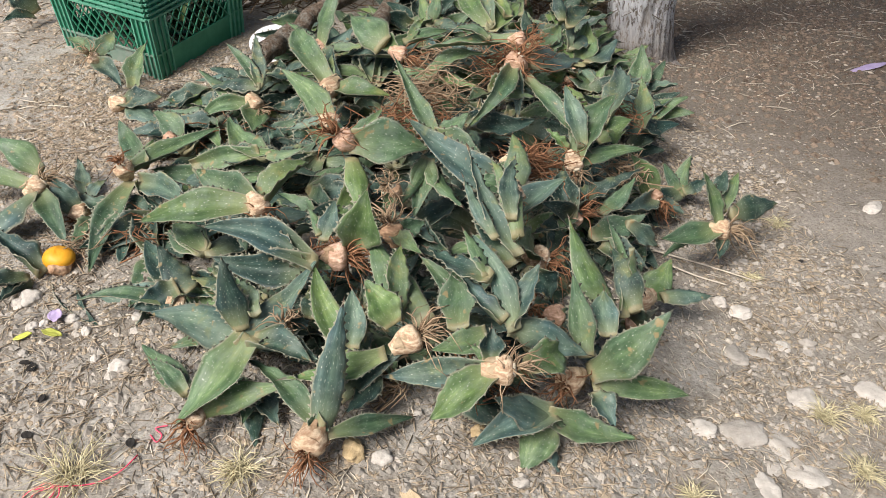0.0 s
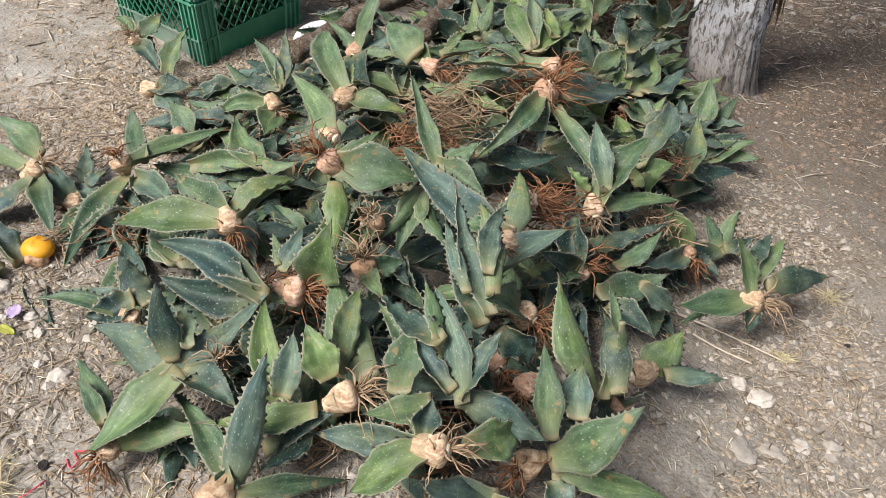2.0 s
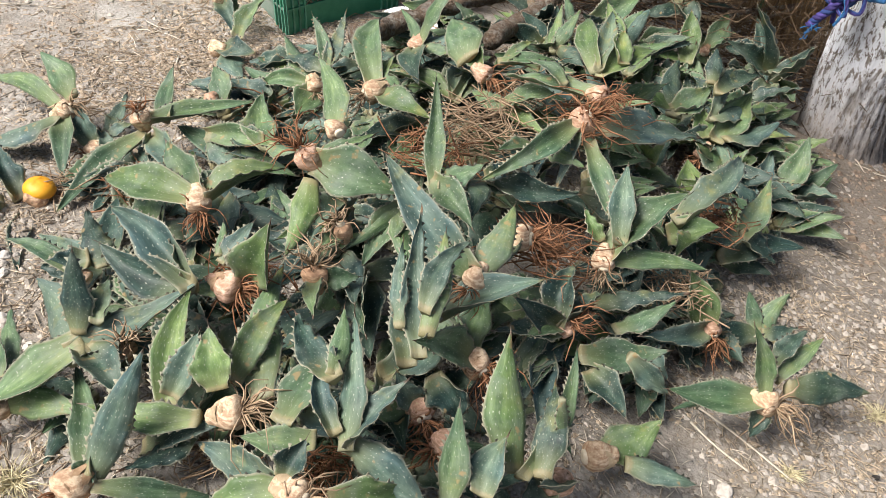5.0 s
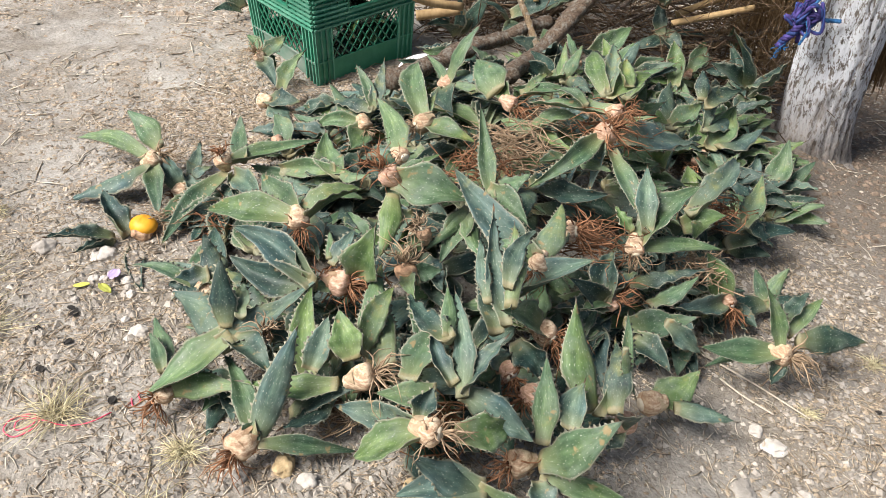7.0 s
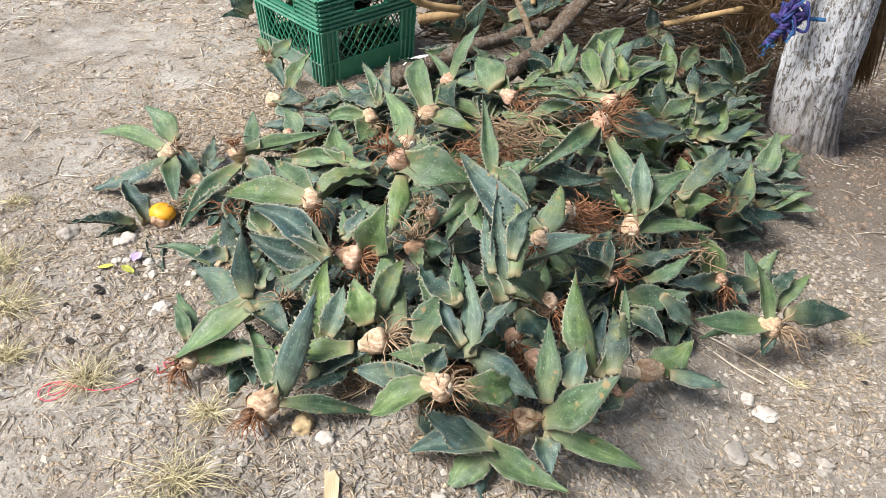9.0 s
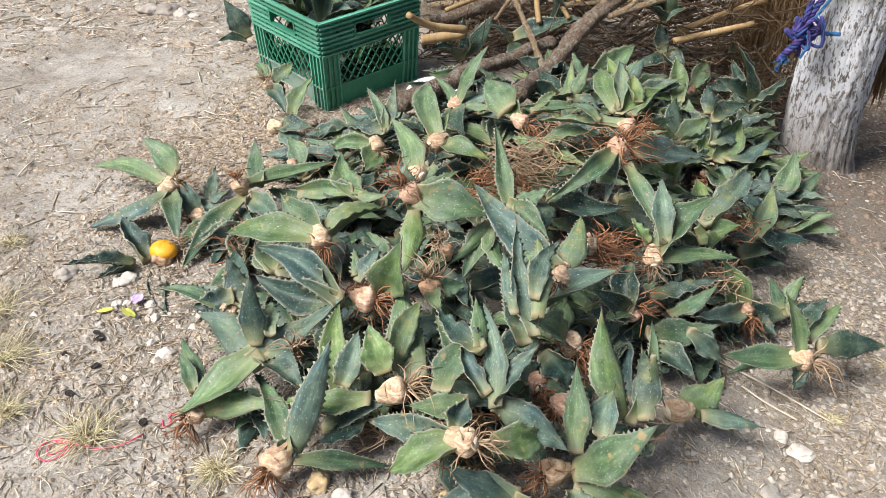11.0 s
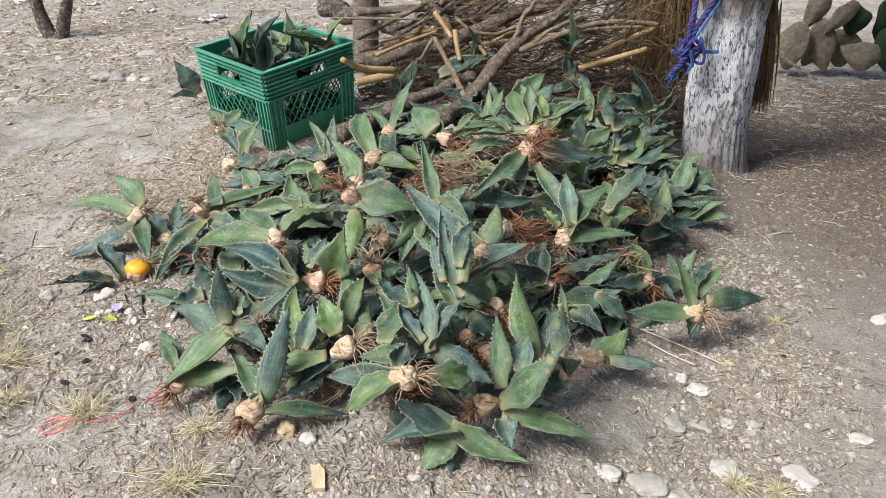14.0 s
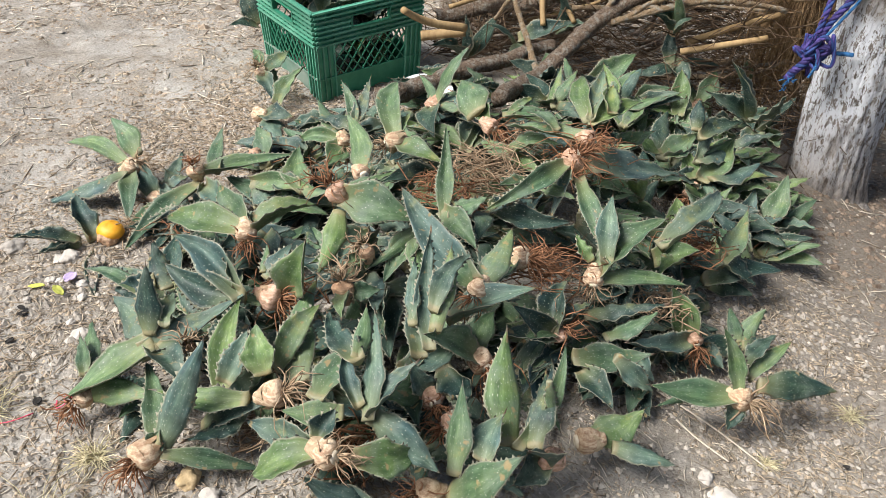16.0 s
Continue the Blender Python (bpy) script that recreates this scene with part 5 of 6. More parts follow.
def thatch():
    """Hanging dry palm fibre: hundreds of thin blades from one crown."""
    verts, faces = [], []
    q = random.Random(9)
    for k in range(900):
        bunch = q.random()
        x0, y0, z0 = 0.56 + 0.13 * bunch + q.gauss(0, 0.02), 3.70 + q.gauss(0, 0.05), 0.36 + 0.22 * q.random()
        a = 262 + q.gauss(0, 45) - 50 * (1 - bunch)
        out, drop = q.uniform(0.04, 0.2), q.uniform(0.12, 0.62)
        d = way(a, 0)
        sag = q.uniform(0.01, 0.07)
        curl = Vector((q.gauss(0, 0.03), q.gauss(0, 0.02), 0))
        pts = [Vector((x0, y0, z0)) + d * (out * math.sin(1.6 * t)) + curl * (t * t) + Vector((0, 0, sag * math.sin(3 * t) - drop * t * t)) for t in (0, 0.2, 0.4, 0.6, 0.8, 1)]
        pts = [Vector((p.x, p.y, max(p.z, ground_at(p.x, p.y) + 0.01))) for p in pts]
        w = q.uniform(0.0008, 0.0021)
        tube(pts, [w, w, w, w * 0.9, w * 0.7, w * 0.3], 3, 0, 0, verts, faces)
    tagged(raw("palm_thatch", verts, faces, THATCH), "bundle of drooping brown dry palm fibre", "dry palm", kind="stuff")
    verts, faces = [], []
    for k in range(420):
        x0, y0, z0 = q.gauss(1.02, 0.014), q.gauss(3.68, 0.03), q.uniform(0.36, 0.46)
        d, drop = way(q.uniform(0, 360), 0), q.uniform(0.25, 0.45)
        pts = [Vector((x0, y0, z0)) + d * (0.03 * math.sin(1.5 * t)) - Vector((0, 0, drop * t)) for t in (0, 0.33, 0.66, 1)]
        pts = [Vector((p.x, p.y, max(p.z, ground_at(p.x, p.y) + 0.005))) for p in pts]
        tube(pts, [0.003, 0.003, 0.0025, 0.001], 3, 0, 0, verts, faces)
    tagged(raw("palm_thatch", verts, faces, THATCH), "dark hanging strip of dry palm fibre behind the trunk", "dry palm", kind="stuff")


thatch()


def twig_mat():
    """Fine dry twigs and roots filling the brushwood and lying under the heap."""
    verts, faces = [], []
    q = random.Random(15)
    for k in range(2600):
        x, y = q.uniform(-0.75, 0.75), q.uniform(3.3, 4.4)
        z = ground_at(x, y) + q.random() ** 1.3 * 0.62 * step((x + 1.1) / 1.2) + 0.01
        d, L = way(q.uniform(0, 360), q.gauss(8, 18)), q.uniform(0.08, 0.34)
        e = d.orthogonal() * q.uniform(-0.03, 0.03)
        p = Vector((x, y, z))
        w = q.uniform(0.0012, 0.0034)
        tube([p, p + d * L * 0.5 + e, p + d * L], [w, w * 0.8, w * 0.5], 3, 0, 0, verts, faces)
    tagged(raw("twig_tangle", verts, faces, TWIG), "tangle of fine brown dry twigs in the brushwood", "twigs", kind="stuff")


twig_mat()

v, f = tube(spline([(-0.93, 4.0, -0.14), (-0.925, 4.0, 0.1), (-0.9, 4.0, 0.45), (-0.88, 4.0, 1.0)], 14), [0.075 - 0.001 * i for i in range(15)], 16, 4, 0.06)
tagged(raw("fence_post", v, f, POST), "weathered grey wooden post standing in the earth", "post")
stick("fallen_log", "old dark fallen log lying behind the post", [(-1.206, 4.134, 0.287), (-0.917, 4.028, 0.263), (-0.723, 3.978, 0.211), (-0.504, 3.923, 0.147)], 0.05, 0.042, BARK_DARK, "log", 14, "")


# ---- sapling and cactus at the back
stick("branch", "thin grey fallen branch on the mould beyond the trunk", [(1.194, 5.631, -0.2), (1.357, 5.515, -0.27), (1.492, 5.249, -0.31)], 0.013, 0.008, WOOD)


def sapling():
    own = thing("sapling", "young dark tree with two bare stems rising from the ground", "tree", at=pose(-3.33, 4.56, -0.06))
    for pts, r in (([(0.0, 0, -0.02), (-0.05, 0.0, 0.12), (-0.075, 0.0, 0.3), (-0.07, 0, 0.7), (-0.1, 0.05, 1.3), (-0.25, 0.1, 2.2)], 0.05), ([(0.04, 0, -0.02), (0.09, 0, 0.1), (0.17, 0, 0.28), (0.27, 0.0, 0.6), (0.42, 0.05, 1.2), (0.6, 0.1, 2.2)], 0.048)):
        v, f = tube(spline(pts, 24), [r * (1.25 - 0.03 * i if i < 3 else 1.0 - 0.025 * i) for i in range(25)], 12, r * 100, 0.12)
        raw("stem", v, f, BARK_DARK, own)


sapling()


def paddle(own, at, w, h, mat, seed):
    """A flat cactus pad: egg-shaped outline, broad at the top, uneven, slightly cupped."""
    bm = bmesh.new()
    bmesh.ops.create_uvsphere(bm, u_segments=28, v_segments=18, radius=0.5)
    for q in bm.verts:
        n = noise.noise(Vector((q.co.x * 3, q.co.z * 3, seed)))
        z = q.co.z + 0.5
        q.co = Vector((q.co.x * w * (0.62 + 0.5 * step(z / 0.7)) * (1 + 0.25 * n), q.co.y * 0.055 + 0.12 * w * (q.co.x * 2) ** 2 * 0.5 + 0.02 * n, z * h * (1 + 0.12 * n)))
    for q in bm.faces:
        q.smooth = True
    ob = part("pad", bm, mat, own)
    ob.matrix_basis = at
    return ob


def cactus():
    own = thing("prickly_pear", "old grey prickly pear cactus with flat pads", "cactus", at=pose(1.62, 5.7, -0.36))
    for k, (x, z, lean, w, h, mat) in enumerate(((-0.26, 0.0, 10, 0.2, 0.30, CACTUS), (-0.14, 0.0, 20, 0.16, 0.33, CACTUS), (-0.02, 0.0, -18, 0.2, 0.30, CACTUS), (0.07, 0.0, 8, 0.22, 0.24, CACTUS), (0.19, 0.0, 4, 0.25, 0.2, CACTUS),
                                  (-0.17, 0.24, 22, 0.13, 0.3, CACTUS), (-0.06, 0.24, 38, 0.11, 0.26, CACTUS), (0.1, 0.22, 5, 0.19, 0.2, CACTUS_GREEN), (0.30, 0.14, 8, 0.2, 0.34, CACTUS_GREEN), (0.36, 0.0, -6, 0.24, 0.28, CACTUS_GREEN), (-0.32, 0.02, -14, 0.13, 0.26, CACTUS))):
        paddle(own, pose(x, 0.06 * math.sin(x * 30), z, 0, lean, 35 * math.sin(x * 50)), w, h, mat, k * 1.7)


cactus()


# ---- stones
def rock(at, size, seed, mat=STONE, label="pale limestone lying half sunk in the earth", flat=0.6):
    bm = bmesh.new()
    bmesh.ops.create_icosphere(bm, subdivisions=4, radius=1)
    for q in bm.verts:
        n = q.co.normalized()
        k = 1 + 0.34 * noise.noise(n * 1.3 + Vector((seed, 0, 0))) + 0.13 * noise.noise(n * 3.2 + Vector((0, seed, 0))) + 0.05 * noise.noise(n * 9 + Vector((0, 0, seed)))
        q.co = Vector((n.x * k * size[0], n.y * k * size[1], n.z * k * size[2]))
    for q in bm.faces:
        q.smooth = True
    ob = part("stone", bm, mat)
    ob.matrix_basis = pose(at[0], at[1], soil(at[0], at[1]) + size[2] * flat * 0.5, 0, 0, seed * 47 % 360)
    return tagged(ob, label, "stone", "loose stones")


STONES = [(-0.955, 1.497, 0.029), (-0.791, 1.529, 0.031), (-0.531, 1.316, 0.021), (-0.13, 1.066, 0.018), (-0.026, 1.109, 0.02), (0.737, 1.736, 0.02), (0.91, 1.614, 0.02), (0.034, 1.219, 0.012), (-0.543, 1.46, 0.015),
          (-0.444, 1.298, 0.014), (-0.81, 1.513, 0.019), (0.212, 1.091, 0.015), (-0.127, 0.99, 0.014), (1.292, 2.193, 0.023), (0.745, 3.08, 0.034), (0.80, 3.06, 0.014)]
FLAT = [(0.771, 1.709, 0.034), (0.719, 1.553, 0.034), (0.845, 1.597, 0.022), (0.783, 1.567, 0.026), (0.832, 1.412, 0.047), (0.667, 1.306, 0.045), (0.737, 1.289, 0.037), (0.705, 1.226, 0.019), (0.762, 1.216, 0.041), (0.668, 1.164, 0.032),
        (1.151, 1.621, 0.025), (1.008, 1.447, 0.049), (0.903, 1.593, 0.018), (0.991, 1.71, 0.017), (-0.165, 0.96, 0.017), (0.581, 1.30, 0.03), (0.85, 1.921, 0.012), (1.318, 2.222, 0.022), (-2.002, 3.574, 0.039), (-2.373, 4.168, 0.074), (-2.421, 3.111, 0.05)]
SMALL = [(-0.726, 1.439, 0.011), (-0.719, 1.466, 0.012), (-0.675, 1.456, 0.014), (-0.745, 1.43, 0.013), (-0.63, 1.412, 0.011), (-0.657, 1.438, 0.01), (-0.678, 1.404, 0.009), (-0.586, 1.338, 0.011), (-0.727, 1.347, 0.011), (-0.70, 1.42, 0.009), (-0.66, 1.47, 0.008)]
for i, (x, y, s) in enumerate(STONES):
    rock((x, y), (s, s * 0.78, s * 0.6), i * 1.7 + 1, STONE, "pale limestone lying half sunk in the earth", 0.3)
for i, (x, y, s) in enumerate(FLAT):
    rock((x, y), (s * 1.1, s * 0.8, s * 0.28), i * 2.3 + 50, STONE, "flat pale stone sunk in the trodden earth", -0.5)
for i, (x, y, s) in enumerate(SMALL):
    rock((x, y), (s, s * 0.8, s * 0.7), i * 1.1 + 90, STONE, "small rounded whitish pebble on the earth")
CLOD = mottled("dry_clod", (0.28, 0.25, 0.22), (0.50, 0.465, 0.415), 30, 0.95, 0.1, 0.8, 0.006)
for i, (x, y, u) in enumerate(((-2.24, 3.56, 0.045), (-2.15, 3.58, 0.055), (-2.06, 3.57, 0.04), (-2.19, 3.62, 0.03))):
    rock((x, y), (u * 1.3, u, u * 0.7), 31 + i * 3.3, CLOD, "low crumbling lump of grey dry earth", 0.1)
TAN = mottled("tan_stone", (0.46, 0.34, 0.18), (0.68, 0.54, 0.34), 40, 0.9, 0.15, 0.5, 0.004)
rock((-0.071, 1.113), (0.025, 0.019, 0.015), 71, TAN, "rough tan stone lying on the earth")
rock((0.145, 1.19), (0.017, 0.014, 0.013), 73, TAN, "rough yellowish stone on an agave leaf")

# ---- grit, straw and leaf litter
def scatter_chips(name, label, mat, count, seed, region, small, large, squash, tone):
    q = random.Random(seed)
    verts, faces = [], []
    shape = [(1, 0, 0), (0.3, 0.9, 0.1), (-0.8, 0.6, 0), (-0.9, -0.5, 0.05), (0.2, -0.95, 0), (0.15, 0.1, 0.8), (-0.25, -0.2, 0.7)]
    tri = [(0, 1, 5), (1, 2, 5), (2, 6, 5), (2, 3, 6), (3, 4, 6), (4, 5, 6), (4, 0, 5)]
    for _ in range(count):
        x, y = region(q)
        s = small * (large / small) ** (q.random() ** 2.0)
        a = q.uniform(0, 6.28)
        c, t = math.cos(a), math.sin(a)
        z = soil(x, y) - 0.1 * s
        i0 = len(verts)
        for px, py, pz in shape:
            px, py, pz = px * q.uniform(0.7, 1.2), py * q.uniform(0.6, 1.1), pz * q.uniform(0.6, 1.3)
            verts.append((x + (c * px - t * py) * s, y + (t * px + c * py) * s, z + pz * s * squash))
        faces += [tuple(i0 + k for k in f) for f in tri]
    tagged(raw(name, verts, faces, mat, smooth=False), label, tone, kind="stuff")


def crumbly(x, y):
    """High where litter gathers, low on the smooth trodden patches."""
    v = Vector((x, y, 3.0))
    return 0.5 + 0.9 * noise.noise(v * 1.7) + 0.6 * noise.noise(v * 4.5)


def near_region(q):
    while True:
        x, y = q.uniform(-2.6, 2.2), 0.5 + 4.1 * q.random() ** 1.1
        if q.random() < (0.12 + crumbly(x, y)) * (1 - 0.6 * step((x - 0.4) / 0.6)):
            return x, y


def scatter_straw(name, label, mat, count, seed, region, lo, hi, w, word):
    q = random.Random(seed)
    verts, faces = [], []
    for _ in range(count):
        x, y = region(q)
        L, a = q.uniform(lo, hi), q.uniform(0, 6.28)
        dx, dy = math.cos(a) * L / 2, math.sin(a) * L / 2
        bx, by = -dy * q.uniform(-0.25, 0.25), dx * q.uniform(-0.25, 0.25)
        r = w * q.uniform(0.5, 1.3)
        h = q.uniform(0.0, 0.006)
        pts = [Vector((x - dx, y - dy, soil(x - dx, y - dy) + r + h * 0.3)), Vector((x + bx, y + by, soil(x + bx, y + by) + r + h)), Vector((x + dx, y + dy, soil(x + dx, y + dy) + r))]
        tube(pts, [r * 0.8, r, r * 0.5], 3, 0, 0, verts, faces)
    tagged(raw(name, verts, faces, mat), label, word, kind="stuff")


def edge_region(q):
    """Round the foot of the heap, where most of the litter lies."""
    while True:
        a, k = q.uniform(0, 6.28), q.uniform(0.3, 1.35)
        x, y = 0.0 + 0.85 * k * math.cos(a), 1.95 + 0.98 * k * math.sin(a)
        if y > 0.6:
            return x, y


def foot_region(q):
    """The stony belt round the heap."""
    while True:
        a, k = q.uniform(0, 6.28), q.gauss(1.0, 0.2)
        x, y = -0.05 + 0.95 * k * math.cos(a), 1.95 + 0.95 * k * math.sin(a)
        if y > 0.6 and q.random() < 0.2 + crumbly(x * 1.5, y * 1.5):
            return x, y


def crate_region(q):
    """The strip of earth between the crate and the heap."""
    while True:
        x, y = q.gauss(-0.9, 0.28), q.gauss(2.45, 0.28)
        if q.random() < 0.25 + crumbly(x * 1.5, y * 1.5):
            return x, y


def mould_region(q):
    """Under the tree, to the right."""
    while True:
        x, y = q.uniform(0.8, 3.2), q.uniform(2.2, 5.4)
        if math.hypot(x - 2.25, y - 4.15) < 1.9 * q.uniform(0.6, 1.1):
            return x, y


def far_region(q):
    while True:
        y = 2.9 + 7.0 * q.random() ** 1.25
        x = q.uniform(-1.0, 0.6) * (y + 1.0) * 0.95
        if q.random() < step((y - 2.9 + 0.5 * noise.noise(Vector((x * 1.3, y * 1.3, 8)))) / 1.6) and (x < -1.3 or y > 4.3):
            return x, y


def left_region(q):
    """Open ground left of the crate, where twigs and stalks lie about."""
    while True:
        x, y = q.uniform(-3.6, -0.9), q.uniform(1.4, 5.2)
        if q.random() < 0.1 + 1.2 * crumbly(x, y) * step((y - 1.2) / 2):
            return x, y


scatter_chips("grit", "scattered pale grit and pebbles on the earth", PEBBLE, 30000, 31, near_region, 0.0012, 0.0065, 0.7, "gravel")
scatter_chips("grit", "denser pale pebbles round the foot of the heap", PEBBLE, 8000, 36, edge_region, 0.002, 0.013, 0.7, "gravel")
scatter_chips("chaff", "pale dry husk and leaf bits trodden into the earth", CHAFF, 18000, 34, near_region, 0.0016, 0.008, 0.4, "chaff")
scatter_chips("clods", "crumbly grey-brown clods round the foot of the heap", CLOD_BITS, 16000, 49, foot_region, 0.0025, 0.014, 0.85, "clods")
scatter_chips("leaf_litter", "dark brown leaf crumbs and clods on the earth", LITTER, 40000, 35, near_region, 0.0013, 0.008, 0.7, "litter")
scatter_chips("leaf_litter", "brown leaf crumbs and clods on the open ground", LITTER, 11000, 45, left_region, 0.003, 0.016, 0.6, "litter")
scatter_chips("stone_chips", "pale stone chips on the open ground", PEBBLE, 5000, 46, left_region, 0.003, 0.018, 0.55, "gravel")
scatter_chips("chaff", "tan chaff and crumbled root round the heap", CHAFF, 36000, 55, foot_region, 0.0015, 0.009, 0.6, "chaff")
scatter_straw("straw_litter", "tan straw and root shreds round the heap", CHAFF, 9000, 56, foot_region, 0.006, 0.05, 0.0013, "straw")
scatter_chips("chaff", "tan chaff and root crumbs beside the crate", CHAFF, 6500, 58, crate_region, 0.002, 0.014, 0.6, "chaff")
scatter_chips("leaf_litter", "brown leaf crumbs beside the crate", LITTER, 4500, 59, crate_region, 0.002, 0.014, 0.6, "litter")
scatter_straw("straw_litter", "tan straw and root shreds beside the crate", CHAFF, 1200, 60, crate_region, 0.01, 0.06, 0.0014, "straw")
scatter_chips("chaff", "tan chaff and leaf bits on the open ground", CHAFF, 16000, 57, left_region, 0.002, 0.013, 0.45, "chaff")
scatter_straw("straw_litter", "scattered dry straw and stem bits on the earth", STRAW, 3200, 32, near_region, 0.008, 0.045, 0.0010, "straw")
scatter_straw("twig_litter", "dry brown twigs and stalks strewn on the ground", LITTER, 340, 47, left_region, 0.02, 0.12, 0.0024, "twigs")
scatter_straw("straw_litter", "dry pale stalks strewn on the open ground", STRAW, 900, 48, left_region, 0.03, 0.13, 0.0022, "straw")
scatter_straw("straw_litter", "dry straw and root bits round the heap", STRAW, 3200, 37, edge_region, 0.006, 0.05, 0.0011, "straw")
scatter_straw("leaf_litter", "dark dry leaf and twig crumbs on the earth", LITTER, 900, 33, near_region, 0.006, 0.03, 0.0014, "litter")
scatter_straw("leaf_litter", "brown dry roots and leaf shreds under the heap", LITTER, 1300, 38, edge_region, 0.008, 0.05, 0.0013, "litter")
scatter_chips("far_litter", "pale chips and dry leaves strewn over the far ground", PEBBLE, 16000, 39, far_region, 0.006, 0.034, 0.6, "litter")
scatter_chips("far_litter", "dark dry leaves and crumbs strewn over the far ground", LITTER, 22000, 41, far_region, 0.006, 0.036, 0.7, "litter")
scatter_chips("leaf_mould", "dark crumbly leaf mould under the tree", MOULD, 46000, 43, mould_region, 0.0025, 0.02, 0.7, "litter")
scatter_chips("leaf_mould", "pale dry leaf bits on the mould under the tree", STRAW, 8000, 44, mould_region, 0.0015, 0.013, 0.5, "litter")
scatter_straw("twig_litter", "dry twigs and stalks on the mould under the tree", STRAW, 420, 50, mould_region, 0.03, 0.16, 0.0022, "twigs")
scatter_straw("far_straw", "dry stalks strewn over the far ground", STRAW, 5500, 40, far_region, 0.03, 0.13, 0.0028, "straw")


def tuft(x, y, size, seed, label="tuft of dry yellowish grass growing from the earth"):
    q = random.Random(seed)
    verts, faces = [], []
    for _ in range(120):
        d = way(q.uniform(0, 360), q.uniform(2, 50))
        L = size * q.uniform(0.4, 1.1)
        p = Vector((q.gauss(0, size * 0.15), q.gauss(0, size * 0.15), 0.0))
        e = Vector((q.uniform(-1, 1), q.uniform(-1, 1), 0)) * L * 0.2
        pts = [p, p + d * L * 0.5 + e * 0.3, p + d * L + e - Vector((0, 0, L * d.z * 0.5))]
        tube(pts, [0.0009, 0.0008, 0.0003], 3, 0, 0, verts, faces)
    ob = tagged(raw("grass_tuft", verts, faces, GRASS), label, "grass", "dry grass tufts")
    ob.location = (x, y, soil(x, y))


for i, (x, y, s) in enumerate([(-0.525, 1.06, 0.10), (-0.20, 0.90, 0.13), (-0.255, 1.077, 0.06), (-0.72, 1.06, 0.07), (1.005, 2.129, 0.05), (0.885, 1.232, 0.06), (0.861, 1.376, 0.06), (-1.189, 1.571, 0.06), (-0.85, 1.19, 0.13),
                               (0.95, 1.39, 0.05), (0.851, 1.855, 0.035), (0.524, 1.12, 0.05), (-0.95, 0.98, 0.13), (-0.62, 0.85, 0.08), (-1.0, 1.32, 0.12)]):
    tuft(x, y, s, i + 300)


def tangle(x, y, z, radius, count, seed, mat, label):
    """Loose bundle of torn roots lying on the heap."""
    q = random.Random(seed)
    verts, faces = [], []
    for _ in range(count):
        a = q.uniform(0, 360)
        d = way(a, q.gauss(0, 16))
        L = radius * q.uniform(0.5, 1.5)
        p = Vector((q.gauss(0, radius * 0.45), q.gauss(0, radius * 0.45), q.gauss(0, radius * 0.18)))
        e = d.cross(Vector((0, 0, 1))) * q.uniform(-0.35, 0.35) * L + Vector((0, 0, q.uniform(-0.1, 0.2) * L))
        w = q.uniform(0.0008, 0.0021)
        tube([p - d * L * 0.5, p - d * L * 0.15 + e * 0.8, p + d * L * 0.2 + e, p + d * L * 0.5], [w, w, w * 0.8, w * 0.4], 4, 0, 0, verts, faces)
    ob = tagged(raw("root_tangle", verts, faces, mat), label, "roots", kind="stuff")
    ob.location = (x, y, z)


for i, (x, y, z, s, c) in enumerate([(0.03, 2.17, 0.19, 0.14, 150), (-0.02, 2.0, 0.2, 0.1, 80), (0.28, 1.9, 0.13, 0.1, 110), (-0.05, 1.27, 0.05, 0.07, 130), (-0.14, 1.52, 0.14, 0.07, 70), (0.25, 2.3, 0.22, 0.11, 90), (0.1, 2.4, 0.2, 0.12, 90), (0.55, 2.3, 0.05, 0.09, 80),
                                     (-0.62, 1.75, 0.03, 0.1, 80), (-0.75, 1.72, 0.03, 0.08, 60), (-0.5, 2.2, 0.06, 0.12, 110), (0.15, 1.28, 0.05, 0.08, 70), (0.55, 2.05, 0.02, 0.08, 80), (-0.35, 2.7, 0.06, 0.12, 90)]):
    tangle(x, y, z, s * 0.9, int(c * 1.0), 400 + i, ROOT if i % 3 else ROOT_DRY, "loose rust-brown torn roots on the heap")



def flake(name, label, category, mat, x, y, w, h, yaw, seed, lift=0.004, curl=0.15, group=""):
    """A thin crumpled scrap: paper, plastic or a petal."""
    n = 9
    verts, faces = [], []
    for side in (0, 1):
        for j in range(n):
            for i in range(n):
                u, v = i / (n - 1) * 2 - 1, j / (n - 1) * 2 - 1
                k = 1 - 0.25 * (u * u * v * v)
                z = lift + abs(curl) * w * (u * u * 0.3 + 0.5 * noise.noise(Vector((u * 1.6, v * 1.6, seed))) + 0.35) + side * 0.0012
                verts.append((u * w * k * (1 - 0.35 * v * v), v * h * k, z))
    q = n * n
    for j in range(n - 1):
        for i in range(n - 1):
            a = j * n + i
            faces += [(a, a + n, a + n + 1, a + 1), (q + a, q + a + 1, q + a + n + 1, q + a + n)]
    rim = [i for i in range(n)] + [j * n + n - 1 for j in range(1, n)] + [(n - 1) * n + i for i in range(n - 2, -1, -1)] + [j * n for j in range(n - 2, 0, -1)]
    for i in range(len(rim)):
        a, c = rim[i], rim[(i + 1) % len(rim)]
        faces.append((a, c, c + q, a + q))
    ob = tagged(raw(name, verts, faces, mat), label, category, group)
    ob.matrix_basis = pose(x, y, soil(x, y), 0, 0, yaw)
    return ob


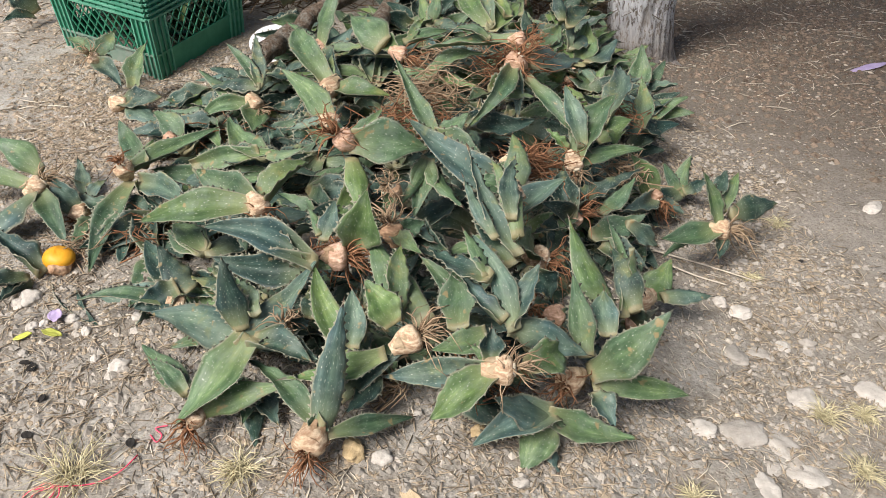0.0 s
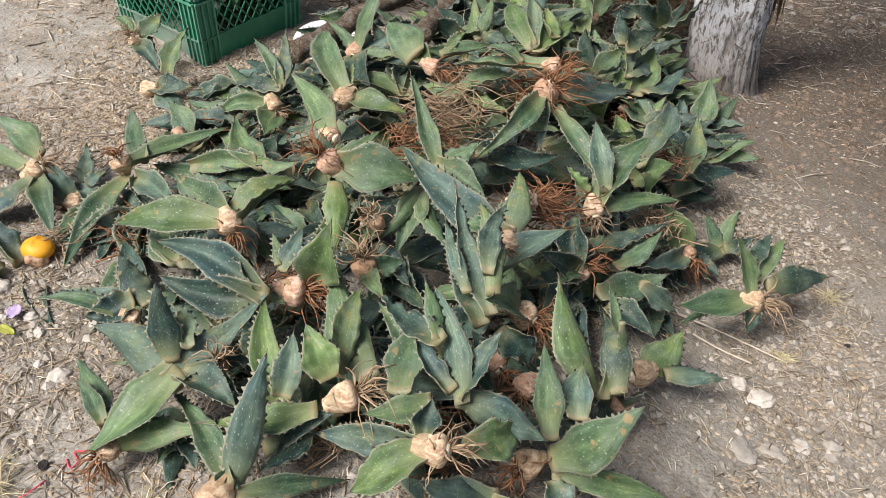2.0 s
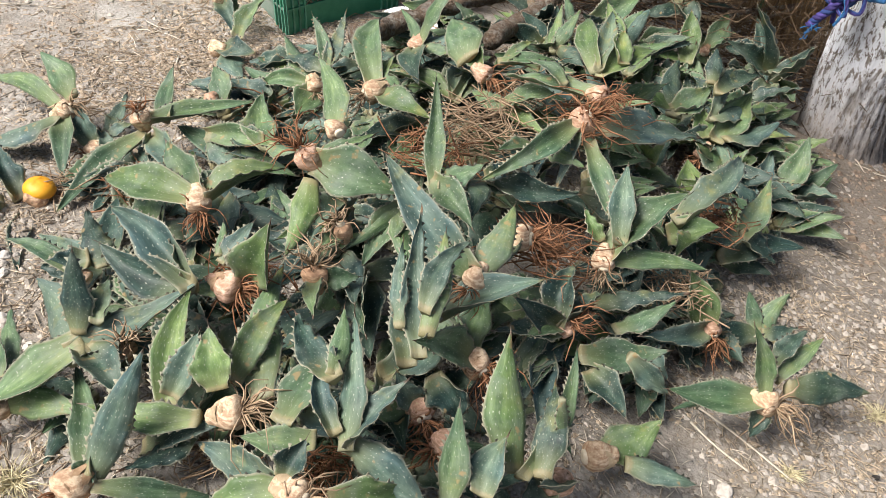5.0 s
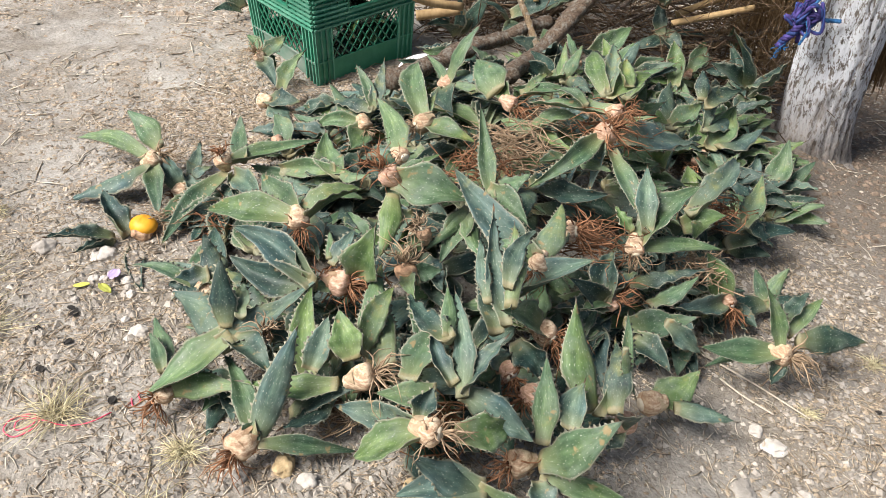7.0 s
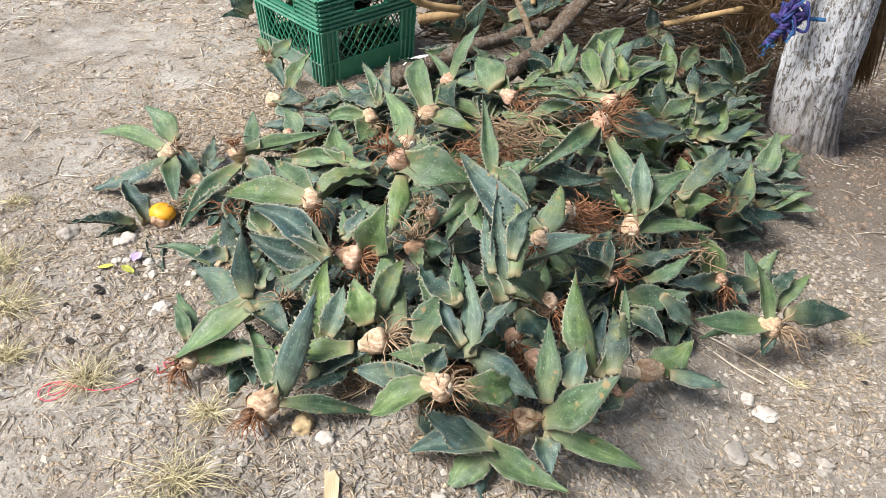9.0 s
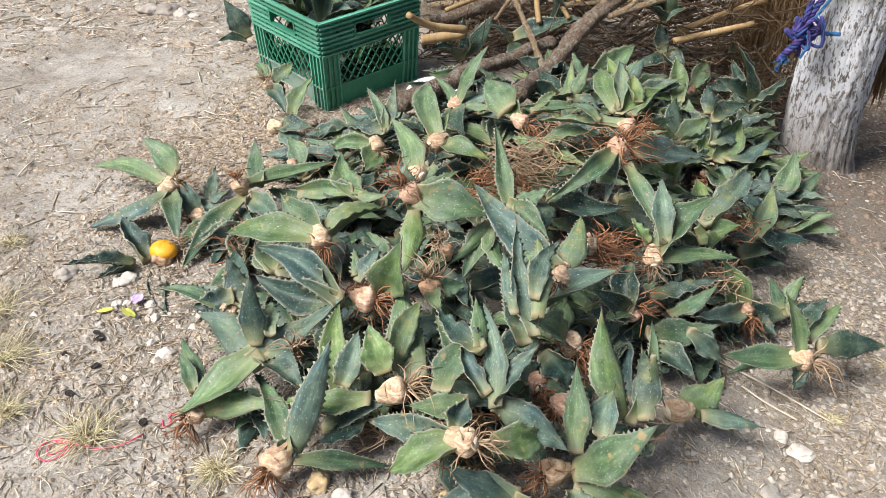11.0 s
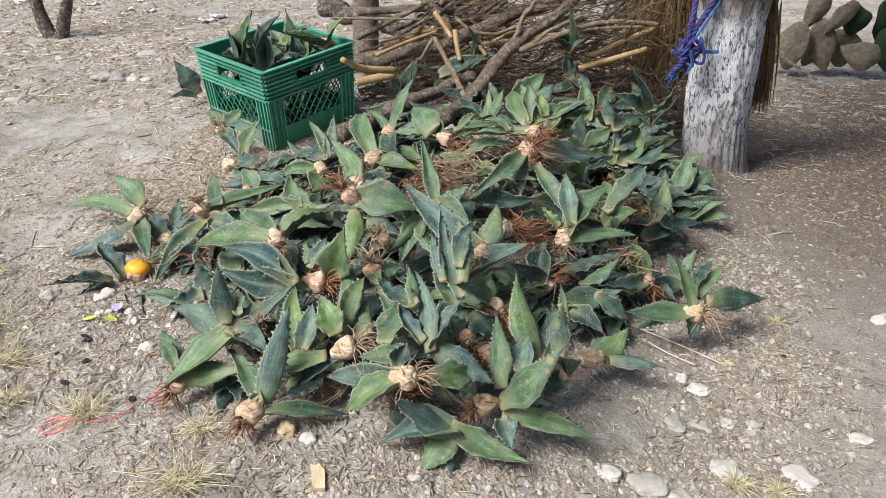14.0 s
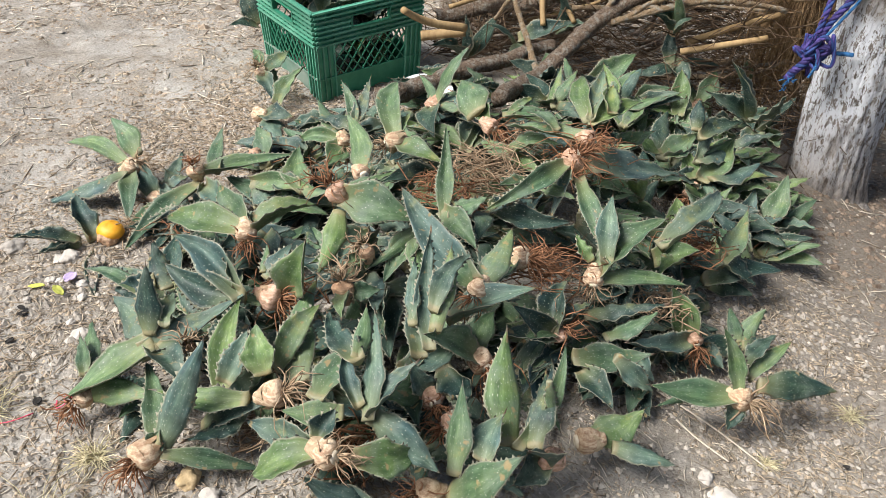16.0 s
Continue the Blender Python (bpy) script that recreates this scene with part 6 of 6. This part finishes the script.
flake("petal", "fallen pale mauve flower petal on the pebbles", "petal", PETAL, -0.704, 1.45, 0.014, 0.02, 20, 1.0, 0.012, 0.5)
flake("fallen_leaf", "small fallen yellow-green leaf on the pebbles", "leaf", LIME, -0.695, 1.405, 0.010, 0.025, 70, 2.0, 0.006, 0.5)
flake("fallen_leaf", "small fallen yellow-green leaf on the pebbles", "leaf", LIME, -0.745, 1.39, 0.008, 0.018, -50, 3.0, 0.006, 0.5)
bm = bmesh.new()
rim = [bm.verts.new((x, y, z)) for z in (0.0, 0.008) for x, y in ((-0.013, -0.034), (0.010, -0.036), (0.014, 0.012), (0.004, 0.035), (-0.004, 0.026), (-0.012, 0.033))]
bm.faces.new(rim[:6][::-1]), bm.faces.new(rim[6:])
for i in range(6):
    bm.faces.new((rim[i], rim[(i + 1) % 6], rim[6 + (i + 1) % 6], rim[6 + i]))
ob = part("wood_chip", bm, mottled("split_wood", (0.46, 0.34, 0.20), (0.70, 0.57, 0.39), 40, 0.8, 0.2, 0.6, 0.003, stretch=(3, 0.5, 1)))
ob.matrix_basis = pose(0.037, 1.015, soil(0.037, 1.015) + 0.002, 4, 3, 28)
tagged(ob, "pale splintered wood chip on the earth", "wood chip")
flake("mauve_scrap", "mauve plastic ribbon scrap on the earth", "plastic scrap", PETAL, 1.74, 3.29, 0.02, 0.1, -65, 6.0, 0.006, 0.3)
scrap = random.Random(61)
for i in range(26):
    x, y = scrap.choice(((-2.9, 5.5), (-3.0, 6.0), (-4.3, 5.7), (-2.6, 6.3), (-3.6, 6.6), (1.9, 6.4))) 
    x, y = x + scrap.gauss(0, 0.35), y + scrap.gauss(0, 0.3)
    s = scrap.uniform(0.02, 0.085)
    flake("paper_scrap", "crumpled white paper litter on the far ground", "paper scrap", PAPER, x, y, s, s * scrap.uniform(0.4, 0.9), scrap.uniform(0, 360), i + 10.0, 0.002, 0.5, "paper litter")
for i, (x, y) in enumerate([(-0.644, 1.23), (-0.633, 1.14), (1.005, 1.939), (-0.451, 1.128), (-0.711, 1.318), (-0.694, 1.307), (-0.726, 1.235)]):
    flake("charred_scrap", "small black charred scrap on the earth", "charcoal", CHAR, x, y, 0.006 + 0.002 * (i % 2), 0.011, i * 67, i + 30.0, 0.003, 0.5, "charred scraps")


def string(pts, label):
    sp = spline([(x, y, soil(x, y) + 0.004) for x, y in pts], 40)
    v, f = tube(sp, [0.0013] * 41, 5)
    tagged(raw("string", v, f, STRING), label, "string")


string([(-0.575, 1.03), (-0.545, 1.04), (-0.53, 1.015), (-0.55, 0.985), (-0.58, 0.99), (-0.588, 1.02), (-0.56, 1.045), (-0.54, 1.02), (-0.562, 1.0), (-0.575, 1.02), (-0.545, 1.035), (-0.49, 1.04), (-0.45, 1.06), (-0.43, 1.1)], "loop of thin pink plastic string on the earth")
string([(-0.425, 1.15), (-0.41, 1.135), (-0.405, 1.15), (-0.42, 1.165), (-0.40, 1.17)], "knotted bit of pink plastic string by the roots")
for i, pts in enumerate([[(0.583, 1.913), (0.726, 1.888), (0.852, 1.834)], [(0.644, 1.855), (0.70, 1.83), (0.772, 1.807)], [(0.66, 1.93), (0.62, 1.91), (0.585, 1.93)]]):
    stick("straw_stem", "long dry straw stem lying on the earth", [(x, y, soil(x, y) + 0.006) for x, y in pts], 0.0028, 0.002, STRAW, "straw", 5, "straw stems")


def dish():
    """White plastic dish half hidden behind the branch."""
    bm = bmesh.new()
    n = 40
    prof = [(0.02, 0.004), (0.075, 0.004), (0.092, 0.022), (0.105, 0.024), (0.107, 0.022), (0.094, 0.018), (0.078, 0.0), (0.02, 0.0)]
    rings = [[bm.verts.new((r * math.cos(6.2832 * i / n), r * math.sin(6.2832 * i / n), z)) for i in range(n)] for r, z in prof]
    for k in range(len(prof)):
        a, c = rings[k], rings[(k + 1) % len(prof)]
        for i in range(n):
            bm.faces.new((a[i], a[(i + 1) % n], c[(i + 1) % n], c[i]))
    for q in bm.faces:
        q.smooth = True
    ob = part("dish", bm, PLASTIC)
    ob.matrix_basis = pose(-0.475, 2.80, 0.075, 16, 6, 0) @ Matrix.Scale(0.95, 4)
    tagged(ob, "white plastic dish half hidden behind a branch", "dish")


dish()
bm = bmesh.new()
bmesh.ops.create_uvsphere(bm, u_segments=24, v_segments=14, radius=0.032)
for q in bm.verts:
    q.co.x, q.co.z = q.co.x * 1.12, q.co.z * 0.8 * (1 - 0.12 * (q.co.x > 0))
for q in bm.faces:
    q.smooth = True
ob = part("orange_fruit", bm, FRUIT)
ob.location = (-0.772, 1.645, 0.046)
tagged(ob, "overripe yellow-orange fruit lying among the agave leaves", "fruit")
